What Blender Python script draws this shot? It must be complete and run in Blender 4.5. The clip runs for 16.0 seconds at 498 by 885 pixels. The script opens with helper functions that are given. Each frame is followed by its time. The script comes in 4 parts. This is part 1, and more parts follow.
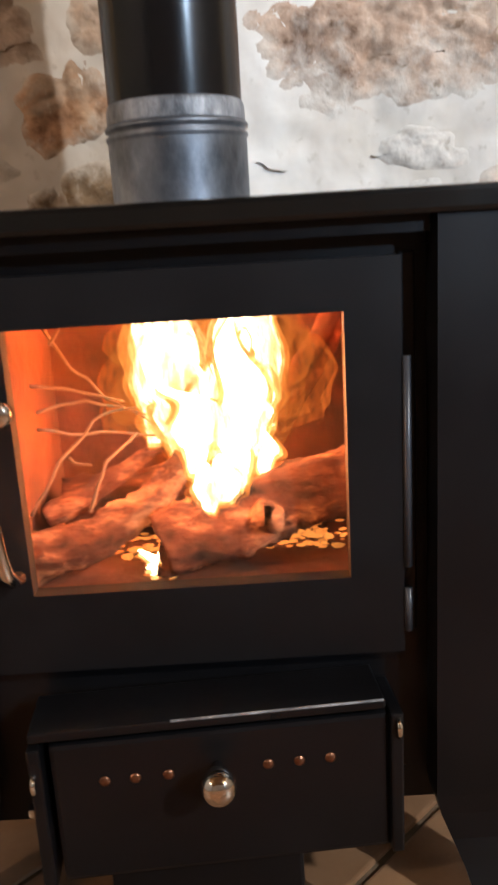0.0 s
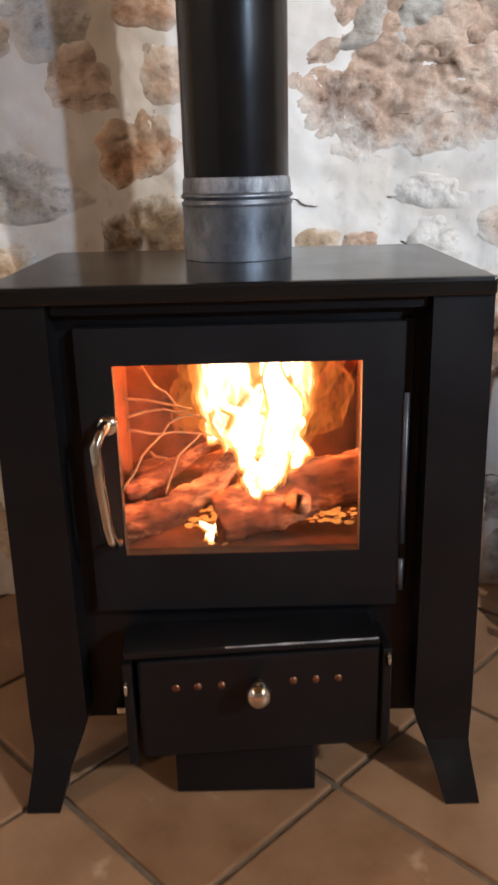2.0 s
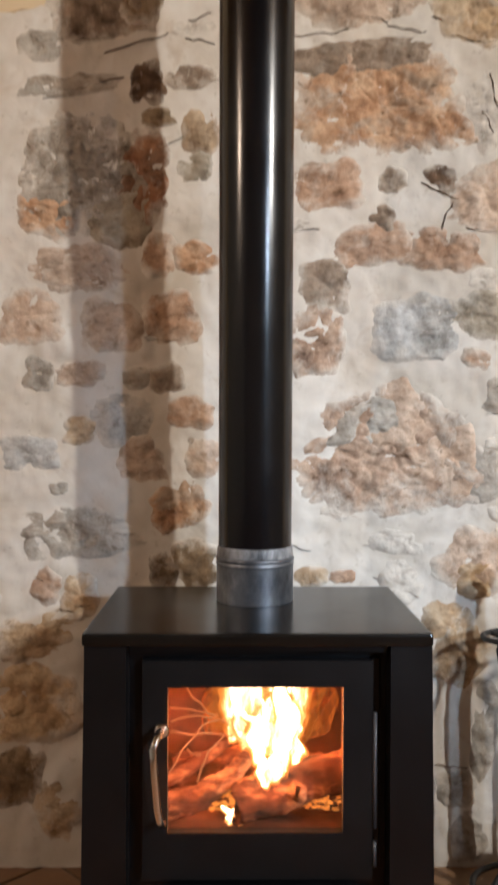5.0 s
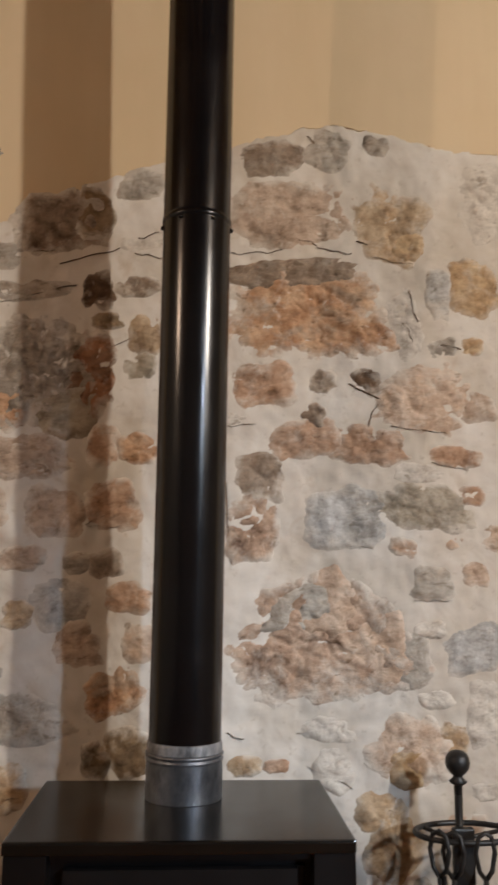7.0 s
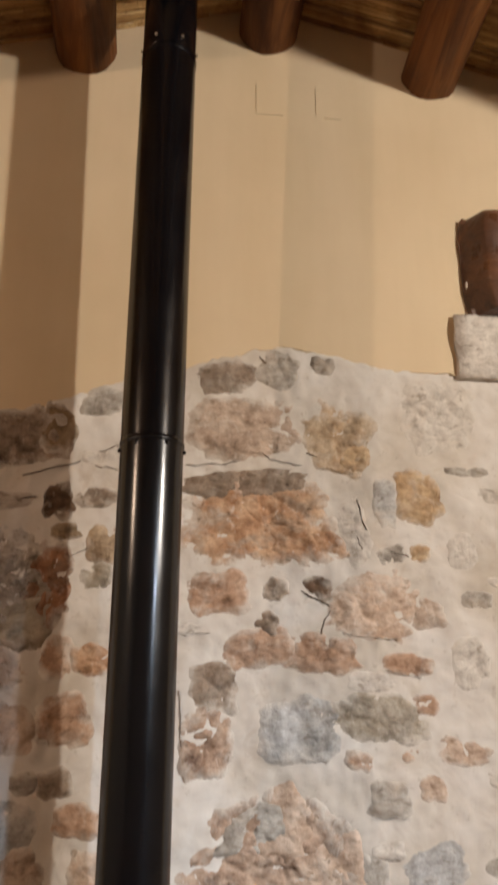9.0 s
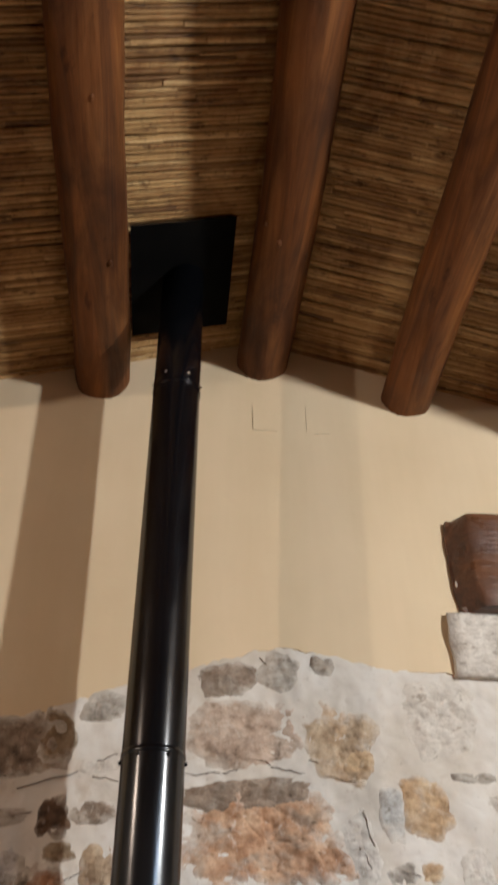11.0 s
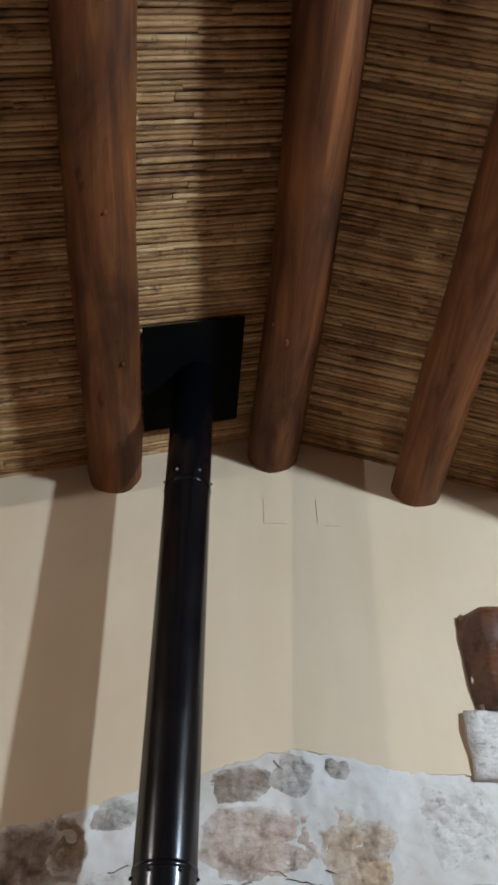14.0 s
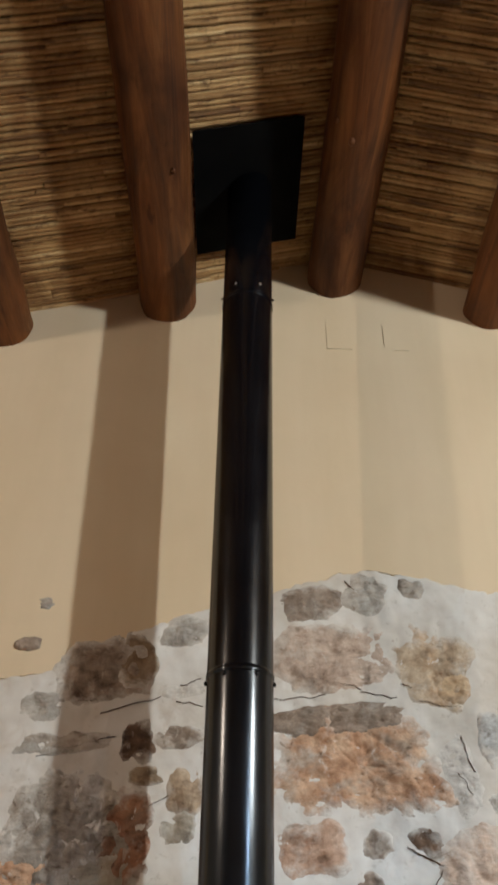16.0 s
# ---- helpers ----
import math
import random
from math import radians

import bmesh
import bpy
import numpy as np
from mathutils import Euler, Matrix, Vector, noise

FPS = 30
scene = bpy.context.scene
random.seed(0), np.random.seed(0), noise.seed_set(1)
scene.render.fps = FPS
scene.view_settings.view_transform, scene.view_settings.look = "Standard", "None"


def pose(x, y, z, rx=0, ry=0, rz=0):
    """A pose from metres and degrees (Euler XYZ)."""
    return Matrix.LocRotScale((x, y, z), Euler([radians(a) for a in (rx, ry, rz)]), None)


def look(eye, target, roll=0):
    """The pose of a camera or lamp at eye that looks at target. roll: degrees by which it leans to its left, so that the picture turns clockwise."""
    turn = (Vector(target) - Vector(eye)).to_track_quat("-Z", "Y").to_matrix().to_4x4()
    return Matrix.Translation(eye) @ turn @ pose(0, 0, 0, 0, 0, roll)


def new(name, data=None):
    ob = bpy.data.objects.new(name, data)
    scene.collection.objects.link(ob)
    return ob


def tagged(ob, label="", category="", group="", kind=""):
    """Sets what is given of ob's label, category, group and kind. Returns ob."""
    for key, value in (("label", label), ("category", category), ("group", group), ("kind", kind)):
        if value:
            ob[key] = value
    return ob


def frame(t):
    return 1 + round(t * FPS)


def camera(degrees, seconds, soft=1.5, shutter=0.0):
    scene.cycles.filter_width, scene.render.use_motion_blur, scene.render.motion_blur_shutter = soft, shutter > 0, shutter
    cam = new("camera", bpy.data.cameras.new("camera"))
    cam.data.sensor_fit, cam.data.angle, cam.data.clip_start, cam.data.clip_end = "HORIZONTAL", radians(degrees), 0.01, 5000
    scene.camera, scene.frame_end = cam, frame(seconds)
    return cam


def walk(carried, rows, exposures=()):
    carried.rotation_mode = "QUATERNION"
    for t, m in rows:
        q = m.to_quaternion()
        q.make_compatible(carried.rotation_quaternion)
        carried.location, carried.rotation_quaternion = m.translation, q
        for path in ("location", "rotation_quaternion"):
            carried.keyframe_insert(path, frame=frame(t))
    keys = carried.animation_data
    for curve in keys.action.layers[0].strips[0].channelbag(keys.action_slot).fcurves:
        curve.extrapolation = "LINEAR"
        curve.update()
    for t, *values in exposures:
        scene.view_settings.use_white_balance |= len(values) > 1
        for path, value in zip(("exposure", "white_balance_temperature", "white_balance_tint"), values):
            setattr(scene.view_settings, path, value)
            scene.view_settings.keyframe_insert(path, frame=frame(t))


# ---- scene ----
cam = camera(34.1, 16.0, 2.7, 0.5)
EXPOSURES = [(0, 0.3, 6100, 10), (2.5, 0.27, 5900, 10), (4.7, 0.18, 6150, 10), (7.0, -0.38, 6700, 13), (9.0, -0.14, 6700, 13), (10.2, 0.06, 6500, 12),
             (12.3, 0.05, 4650, 2), (14.0, 0.05, 4700, 2), (15.0, 0.02, 5000, 2), (16.0, -0.05, 5500, 3)]
PATH = [
    (0, (0.073, 0.058, 0.55), (0.078, 1.993, 0.046), -3.4),
    (0.5, (0.07, 0.004, 0.594), (0.039, 1.943, 0.102), -3.9),
    (1, (0.061, -0.027, 0.623), (0.035, 1.904, 0.103), -2.6),
    (1.5, (0.048, -0.074, 0.654), (0.037, 1.836, 0.061), -1.6),
    (2, (0.037, -0.137, 0.671), (0.03, 1.757, 0.03), -1.5),
    (2.5, (0.029, -0.198, 0.684), (0.044, 1.679, -0.006), -1.2),
    (3, (0.022, -0.259, 0.714), (0.062, 1.629, 0.056), -1.6),
    (3.5, (0.01, -0.322, 0.761), (0.061, 1.613, 0.257), 0.0),
    (4, (0.01, -0.385, 0.792), (0.056, 1.577, 0.41), 0.0),
    (4.5, (-0.001, -0.443, 0.825), (0.032, 1.546, 0.617), 0.2),
    (4.7, (-0.002, -0.462, 0.834), (0.024, 1.534, 0.702), 0.2),
    (6.8, (0.033, -0.559, 0.93), (0.1, 1.417, 1.235), 1.1),
    (7, (0.037, -0.561, 0.926), (0.163, 1.408, 1.252), 0.7),
    (7.5, (0.062, -0.584, 0.944), (0.219, 1.371, 1.337), 0.3),
    (8, (0.057, -0.591, 0.944), (0.246, 1.338, 1.437), 0.3),
    (8.5, (0.064, -0.606, 0.965), (0.24, 1.297, 1.554), 0.1),
    (9, (0.071, -0.64, 1.002), (0.251, 1.219, 1.718), -0.0),
    (9.5, (0.069, -0.672, 1.017), (0.243, 1.125, 1.878), -0.1),
    (10, (0.043, -0.679, 0.988), (0.217, 1.016, 2.036), -0.0),
    (10.2, (0.041, -0.685, 0.988), (0.213, 0.973, 2.093), -0.2),
    (12.3, (0.072, -0.835, 1.049), (0.225, 0.516, 2.516), -1.5),
    (12.5, (0.066, -0.837, 1.046), (0.225, 0.507, 2.518), -1.8),
    (13, (0.068, -0.835, 1.048), (0.226, 0.53, 2.501), -1.9),
    (13.5, (0.064, -0.821, 1.043), (0.219, 0.546, 2.495), -2.0),
    (14, (0.055, -0.793, 1.029), (0.174, 0.596, 2.463), -0.8),
    (14.5, (0.044, -0.763, 1.017), (0.135, 0.662, 2.417), -0.1),
    (15, (0.036, -0.737, 1.014), (0.087, 0.746, 2.355), 0.6),
    (15.5, (0.032, -0.709, 1.032), (0.043, 0.863, 2.268), 1.0),
    (16, (0.023, -0.601, 1.01), (0.038, 0.996, 2.214), 0.9),
]
walk(cam, [(t, look(eye, target, roll)) for t, eye, target, roll in PATH], EXPOSURES)

# ---- world and light ----
world = bpy.data.worlds.new("world")
scene.world = world
world.use_nodes = True
world.node_tree.nodes["Background"].inputs[0].default_value = (0.55, 0.7, 1.0, 1)
world.node_tree.nodes["Background"].inputs[1].default_value = 0.05


def area(name, m, sx, sy, watts, colour):
    data = bpy.data.lights.new(name, "AREA")
    data.shape, data.size, data.size_y, data.energy, data.color = "RECTANGLE", sx, sy, watts, colour
    ob = new(name, data)
    ob.matrix_world = m
    return ob


# a small lamp high on each side wall, and daylight through an added east slot
area("wall_lamp_light", look((2.2, -1.4, 2.12), (0.0, 0.9, 1.7)), 0.06, 0.22, 70.0, (1.0, 0.94, 0.85))
area("wall_lamp_light", look((-2.3, -0.91, 2.12), (0.0, 0.9, 1.7)), 0.03, 0.2, 20.0, (1.0, 0.75, 0.55))
area("window_light", look((3.16, -4.04, 2.2), (0.05, 0.84, 0.55)), 0.34, 0.26, 410.0, (0.64, 0.81, 1.0))
fire = bpy.data.lights.new("fire_light", "POINT")
fire.energy, fire.color, fire.shadow_soft_size = 14.0, (1.0, 0.25, 0.05), 0.03
new("fire_light", fire).location = (0.035, 0.735, 0.4)

# ---- materials ----
def srgb(r, g, b):
    return tuple((c / 255 / 12.92 if c / 255 <= 0.04045 else ((c / 255 + 0.055) / 1.055) ** 2.4) for c in (r, g, b)) + (1,)


class Nodes:
    """A small writer of node materials."""

    def __init__(self, name):
        self.mat = bpy.data.materials.new(name)
        self.mat.use_nodes = True
        self.tree = self.mat.node_tree
        self.bsdf = self.tree.nodes["Principled BSDF"]
        self.out = self.tree.nodes["Material Output"]
        self.coord = self.add("ShaderNodeTexCoord").outputs["Object"]

    def add(self, kind, **values):
        node = self.tree.nodes.new(kind)
        for key, value in values.items():
            setattr(node, key, value)
        return node

    def link(self, a, b):
        self.tree.links.new(a, b)

    def scaled(self, x, y, z, vector=None):
        node = self.add("ShaderNodeMapping")
        node.inputs["Scale"].default_value = (x, y, z)
        self.link(vector or self.coord, node.inputs["Vector"])
        return node.outputs[0]

    def noise(self, scale, detail=5, rough=0.6, vector=None, distortion=0.0):
        node = self.add("ShaderNodeTexNoise")
        node.inputs["Scale"].default_value, node.inputs["Detail"].default_value = scale, detail
        node.inputs["Roughness"].default_value, node.inputs["Distortion"].default_value = rough, distortion
        self.link(vector or self.coord, node.inputs["Vector"])
        return node.outputs[0]

    def ramp(self, value, *stops):
        node = self.add("ShaderNodeValToRGB")
        el = node.color_ramp.elements
        while len(el) < len(stops):
            el.new(0.5)
        for e, (at, colour) in zip(el, stops):
            e.position, e.color = at, (colour if len(colour) == 4 else (*colour, 1))
        self.link(value, node.inputs[0])
        return node.outputs[0]

    def mix(self, fac, a, b, blend="MIX"):
        node = self.add("ShaderNodeMix", data_type="RGBA", blend_type=blend)
        for value, i in ((fac, 0), (a, 6), (b, 7)):
            if hasattr(value, "is_linked"):
                self.link(value, node.inputs[i])
            else:
                node.inputs[i].default_value = value
        return node.outputs[2]

    def bump(self, value, strength, distance=0.005, before=None):
        node = self.add("ShaderNodeBump")
        node.inputs["Strength"].default_value, node.inputs["Distance"].default_value = strength, distance
        self.link(value, node.inputs["Height"])
        if before:
            self.link(before, node.inputs["Normal"])
        return node.outputs[0]

    def done(self, colour=None, rough=0.6, metal=0.0, normal=None, spec=0.5):
        b = self.bsdf.inputs
        for value, key in ((colour, "Base Color"), (rough, "Roughness"), (metal, "Metallic"), (spec, "Specular IOR Level")):
            if value is None:
                continue
            if hasattr(value, "is_linked"):
                self.link(value, b[key])
            else:
                b[key].default_value = value
        if normal:
            self.link(normal, b["Normal"])
        return self.mat


def stone_material(name, light, mid, deep, patch=None, patchy=0.6, pits=0.5, flecks=0.25, lime=0.0):
    """Broken limestone: a mottled body, patches of a second colour, pale flecks, and lime smeared over the rim."""
    n = Nodes(name)
    info = n.add("ShaderNodeObjectInfo")
    shift = n.add("ShaderNodeVectorMath", operation="MULTIPLY_ADD")
    n.link(info.outputs["Random"], shift.inputs[0])
    shift.inputs[1].default_value = (7, 5, 9)
    n.link(n.coord, shift.inputs[2])
    v = shift.outputs[0]
    base = n.ramp(n.noise(14, 7, 0.66, v, 0.35), (0.32, deep), (0.47, mid), (0.66, light))
    second = n.ramp(n.noise(9, 5, 0.6, n.scaled(1, 1, 1.3, v), 0.6), (0.5, (0, 0, 0)), (0.62, (patchy,) * 3))
    col = n.mix(second, base, patch or srgb(158, 150, 140))
    streak = n.ramp(n.noise(30, 6, 0.7, n.scaled(1, 1, 2.2, v), 0.8), (0.34, (0.6, 0.55, 0.5)), (0.52, (1, 1, 1)), (0.7, (1.18, 1.16, 1.13)))
    col = n.mix(0.65, col, streak, "MULTIPLY")
    grit = n.ramp(n.noise(130, 5, 0.75, v), (0.3, (0.74, 0.72, 0.7)), (0.6, (1.08, 1.07, 1.06)))
    col = n.mix(0.45, col, grit, "MULTIPLY")
    fleck = n.ramp(n.noise(48, 4, 0.55, n.scaled(1, 1, 0.6, v), 0.5), (0.66 - 0.06 * flecks, (0, 0, 0)), (0.72, (flecks,) * 3))
    col = n.mix(fleck, col, srgb(226, 219, 208))
    rim = n.add("ShaderNodeAttribute", attribute_name="rim")
    spread = n.add("ShaderNodeMath", operation="MULTIPLY_ADD")
    n.link(rim.outputs["Fac"], spread.inputs[0])
    spread.inputs[1].default_value = 0.36
    n.link(n.noise(17, 7, 0.68, v, 0.3), spread.inputs[2])
    smear = n.ramp(spread.outputs[0], (0.57 - lime, (0, 0, 0)), (0.84 - lime, (0.95, 0.95, 0.95)))
    col = n.mix(smear, col, srgb(210, 203, 192))
    nor = n.bump(n.noise(20, 3, 0.55, v, 0.3), 0.5, 0.014)
    nor = n.bump(n.noise(75, 3, 0.6, v), 0.25 + 0.25 * pits, 0.004, nor)
    pores = n.ramp(n.noise(38, 3, 0.55, n.scaled(1, 1, 1.5, v), 0.4), (0.3, (0.42, 0.36, 0.3)), (0.4, (1, 1, 1)))
    col = n.mix(0.35 + 0.5 * pits, col, pores, "MULTIPLY")
    return n.done(col, 0.82, 0, nor, 0.28)


STONES = {
    "grey": stone_material("grey_limestone", srgb(190, 184, 174), srgb(164, 157, 147), srgb(124, 116, 107), srgb(178, 164, 148)),
    "blue": stone_material("blue_grey_limestone", srgb(200, 200, 198), srgb(174, 173, 170), srgb(138, 136, 131), srgb(182, 174, 162), 0.4),
    "lime": stone_material("limewashed_stone", srgb(220, 214, 204), srgb(206, 199, 189), srgb(176, 168, 157), srgb(196, 189, 180), 0.5, lime=0.05),
    "rose": stone_material("rose_grey_stone", srgb(204, 186, 169), srgb(185, 164, 146), srgb(142, 123, 107), srgb(170, 155, 140), 0.6),
    "tan": stone_material("tan_stone", srgb(206, 187, 161), srgb(182, 160, 133), srgb(134, 113, 91), srgb(192, 156, 116), 0.5),
    "umber": stone_material("umber_stone", srgb(174, 157, 140), srgb(142, 125, 109), srgb(96, 81, 69), srgb(156, 145, 132), 0.7),
    "rust": stone_material("rust_orange_stone", srgb(206, 175, 145), srgb(181, 141, 109), srgb(129, 95, 73), srgb(168, 154, 138), 0.65, 0.9, 0.5),
    "rust_dark": stone_material("dark_rust_stone", srgb(171, 129, 99), srgb(139, 98, 73), srgb(90, 64, 50), srgb(130, 112, 97), 0.65, 0.9, 0.4),
    "brick": stone_material("reddish_stone", srgb(201, 173, 150), srgb(175, 142, 117), srgb(124, 96, 78), srgb(175, 154, 137), 0.6),
    "ochre": stone_material("ochre_stone", srgb(208, 187, 155), srgb(186, 157, 122), srgb(136, 112, 86), srgb(184, 168, 148), 0.5),
    "blush": stone_material("blush_stone", srgb(213, 195, 178), srgb(197, 174, 154), srgb(163, 139, 121), srgb(189, 159, 133), 0.5),
    "pitted": stone_material("pitted_pink_stone", srgb(207, 185, 165), srgb(178, 151, 130), srgb(113, 91, 77), srgb(152, 139, 127), 0.6, 1.0, 0.5),
    "olive": stone_material("olive_brown_stone", srgb(164, 143, 115), srgb(131, 110, 86), srgb(90, 74, 58), srgb(148, 135, 117), 0.5),
    "olive_grey": stone_material("olive_grey_stone", srgb(184, 174, 157), srgb(158, 147, 130), srgb(120, 110, 96), srgb(168, 163, 154), 0.5),
    "quartz": stone_material("flecked_grey_stone", srgb(178, 168, 155), srgb(147, 136, 123), srgb(102, 91, 80), srgb(130, 117, 104), 0.6, 0.8, 1.0),
    "dark": stone_material("dark_brown_stone", srgb(122, 98, 77), srgb(94, 73, 57), srgb(60, 47, 38), srgb(110, 92, 76)),
}


def mortar_material():
    n = Nodes("lime_mortar")
    big = n.ramp(n.noise(4.5, 5, 0.6), (0.32, srgb(196, 186, 171)), (0.52, srgb(212, 205, 195)), (0.7, srgb(224, 220, 213)))
    stain = n.ramp(n.noise(13, 5, 0.62, None, 0.7), (0.6, (0, 0, 0)), (0.74, (0.45, 0.45, 0.45)))
    col = n.mix(stain, big, srgb(182, 164, 142))
    spots = n.ramp(n.noise(55, 4, 0.6), (0.26, (0.68, 0.64, 0.58)), (0.38, (1, 1, 1)))
    col = n.mix(0.6, col, spots, "MULTIPLY")
    nor = n.bump(n.noise(9, 3, 0.5, None, 0.4), 0.5, 0.02)
    return n.done(col, 0.88, 0, n.bump(n.noise(70, 3, 0.5), 0.12, 0.003, nor), 0.22)


def plaster_material(name, low, high):
    n = Nodes(name)
    col = n.ramp(n.noise(2.2, 4, 0.55), (0.3, low), (0.7, high))
    streak = n.ramp(n.noise(5, 4, 0.6, n.scaled(1, 1, 0.12)), (0.35, (0.94, 0.93, 0.9)), (0.6, (1, 1, 1)))
    col = n.mix(1.0, col, streak, "MULTIPLY")
    return n.done(col, 0.85, 0, n.bump(n.noise(60, 4, 0.6), 0.25, 0.002, n.bump(n.noise(6, 3, 0.5), 0.15, 0.01)), 0.25)


def tile_material():
    n = Nodes("terracotta_tile")
    info = n.add("ShaderNodeObjectInfo")
    tone = n.ramp(info.outputs["Random"], (0.0, srgb(136, 105, 79)), (0.5, srgb(152, 120, 91)), (1.0, srgb(124, 93, 68)))
    cloud = n.ramp(n.noise(11, 6, 0.6), (0.32, (0.68, 0.62, 0.56)), (0.62, (1.06, 1.05, 1.04)))
    col = n.mix(0.9, tone, cloud, "MULTIPLY")
    pale = n.ramp(n.noise(17, 4, 0.5), (0.64, (0, 0, 0)), (0.76, (0.6, 0.6, 0.6)))
    col = n.mix(pale, col, srgb(206, 178, 148))
    rough = n.ramp(n.noise(23, 4, 0.6), (0.3, (0.32,) * 3), (0.7, (0.55,) * 3))
    return n.done(col, rough, 0, n.bump(n.noise(25, 5, 0.6), 0.25, 0.004))


def grout_material():
    n = Nodes("grey_grout")
    return n.done(n.ramp(n.noise(40, 5), (0.3, srgb(84, 70, 56)), (0.7, srgb(120, 104, 86))), 0.9, 0, n.bump(n.noise(120, 4), 0.5, 0.003))


def iron_material(name, colour, rough, bumpy=0.12, scale=160, spec=0.5):
    n = Nodes(name)
    r = n.ramp(n.noise(9, 5, 0.6), (0.3, (rough * 0.8,) * 3), (0.7, (min(1, rough * 1.25),) * 3))
    c = n.ramp(n.noise(14, 5, 0.6), (0.3, tuple(v * 0.8 for v in colour)), (0.7, tuple(v * 1.2 for v in colour)))
    return n.done(c, r, 0, n.bump(n.noise(scale, 4), bumpy, 0.001), spec)


def wood_material():
    n = Nodes("stained_log")
    v = n.scaled(9, 0.8, 9)
    col = n.ramp(n.noise(1.6, 6, 0.6, v, 1.8), (0.25, srgb(60, 34, 15)), (0.5, srgb(100, 60, 27)), (0.75, srgb(134, 89, 47)))
    blot = n.ramp(n.noise(3.2, 5, 0.6, n.scaled(1.6, 0.7, 1.6), 0.9), (0.34, (0.4, 0.32, 0.26)), (0.5, (0.9, 0.88, 0.84)), (0.68, (1.3, 1.24, 1.1)))
    col = n.mix(0.9, col, blot, "MULTIPLY")
    dents = n.ramp(n.noise(26, 4, 0.6, n.scaled(1, 0.35, 1)), (0.27, (0.35, 0.28, 0.22)), (0.36, (1, 1, 1)))
    col = n.mix(0.8, col, dents, "MULTIPLY")
    nor = n.bump(n.noise(5, 6, 0.6, v, 0.8), 0.45, 0.006)
    return n.done(col, n.ramp(n.noise(8, 4), (0.3, (0.5,) * 3), (0.7, (0.72,) * 3)), 0, n.bump(n.noise(7, 3, 0.5, n.scaled(1, 0.4, 1)), 0.5, 0.02, nor), 0.3)


def lintel_material():
    n = Nodes("varnished_dark_wood")
    v = n.scaled(0.9, 9, 9)
    col = n.ramp(n.noise(3, 7, 0.65, v, 1.0), (0.3, srgb(54, 33, 20)), (0.6, srgb(104, 68, 44)), (0.8, srgb(134, 94, 64)))
    scuff = n.ramp(n.noise(16, 6, 0.7), (0.62, (0, 0, 0)), (0.72, (0.55, 0.55, 0.55)))
    col = n.mix(scuff, col, srgb(150, 128, 112))
    return n.done(col, n.ramp(n.noise(20, 4), (0.35, (0.22,) * 3), (0.65, (0.5,) * 3)), 0, n.bump(n.noise(8, 6, 0.65, v), 0.6, 0.008))


def reed_material():
    n = Nodes("split_reed")
    geo = n.add("ShaderNodeNewGeometry")
    tone = n.ramp(geo.outputs["Random Per Island"], (0.0, srgb(120, 88, 50)), (0.12, srgb(156, 120, 72)), (0.6, srgb(188, 152, 98)), (0.9, srgb(214, 182, 128)), (1.0, srgb(136, 100, 58)))
    blot = n.ramp(n.noise(3.4, 6, 0.65, n.scaled(1.4, 1, 1), 0.6), (0.38, (0.5, 0.36, 0.24)), (0.56, (1, 1, 1)))
    col = n.mix(0.85, tone, blot, "MULTIPLY")
    marks = n.ramp(n.noise(11, 6, 0.72, n.scaled(1.6, 6, 1), 0.4), (0.36, (0.24, 0.17, 0.11)), (0.46, (1, 1, 1)))
    col = n.mix(0.85, col, marks, "MULTIPLY")
    joint = n.ramp(n.noise(60, 3, 0.6, n.scaled(2.0, 0.6, 1)), (0.3, (0.35, 0.27, 0.2)), (0.38, (1, 1, 1)))
    col = n.mix(0.6, col, joint, "MULTIPLY")
    return n.done(col, 0.55, 0, n.bump(n.noise(30, 5, 0.6, n.scaled(1, 8, 1)), 0.4, 0.003))


def zinc_material():
    n = Nodes("bare_steel")
    col = n.ramp(n.noise(16, 6, 0.65, n.scaled(1, 1, 0.6)), (0.3, srgb(70, 74, 80)), (0.55, srgb(124, 128, 135)), (0.75, srgb(176, 180, 186)))
    r = n.ramp(n.noise(30, 5, 0.6), (0.3, (0.36,) * 3), (0.7, (0.52,) * 3))
    return n.done(col, r, 0.8, n.bump(n.noise(80, 4), 0.15, 0.001))


# pale steel for the scraped pipe band and the painted lip highlight
def scraped_and_glint_material():
    n = Nodes("scraped_and_glint_steel")
    col = n.ramp(n.noise(26, 6, 0.7, n.scaled(1, 1, 0.5)), (0.32, srgb(62, 64, 68)), (0.5, srgb(132, 134, 138)), (0.7, srgb(190, 190, 192)))
    return n.done(col, 0.55, 0.4, n.bump(n.noise(90, 5), 0.4, 0.002))


def chrome_material():
    n = Nodes("chrome")
    return n.done(srgb(225, 222, 216), n.ramp(n.noise(40, 3), (0.3, (0.08,) * 3), (0.7, (0.16,) * 3)), 1.0)


def firebrick_material():
    n = Nodes("sooty_firebrick")
    col = n.ramp(n.noise(13, 6, 0.65), (0.35, srgb(52, 32, 24)), (0.65, srgb(118, 72, 50)))
    return n.done(col, 0.9, 0, n.bump(n.noise(40, 6), 0.6, 0.006))


def bark_material():
    n = Nodes("charred_bark")
    col = n.ramp(n.noise(20, 7, 0.7, n.scaled(0.35, 1, 1)), (0.36, srgb(28, 15, 11)), (0.52, srgb(112, 66, 44)), (0.68, srgb(224, 164, 118)))
    return n.done(col, 0.9, 0, n.bump(n.noise(30, 8, 0.7, n.scaled(0.4, 1, 1)), 1.0, 0.012))


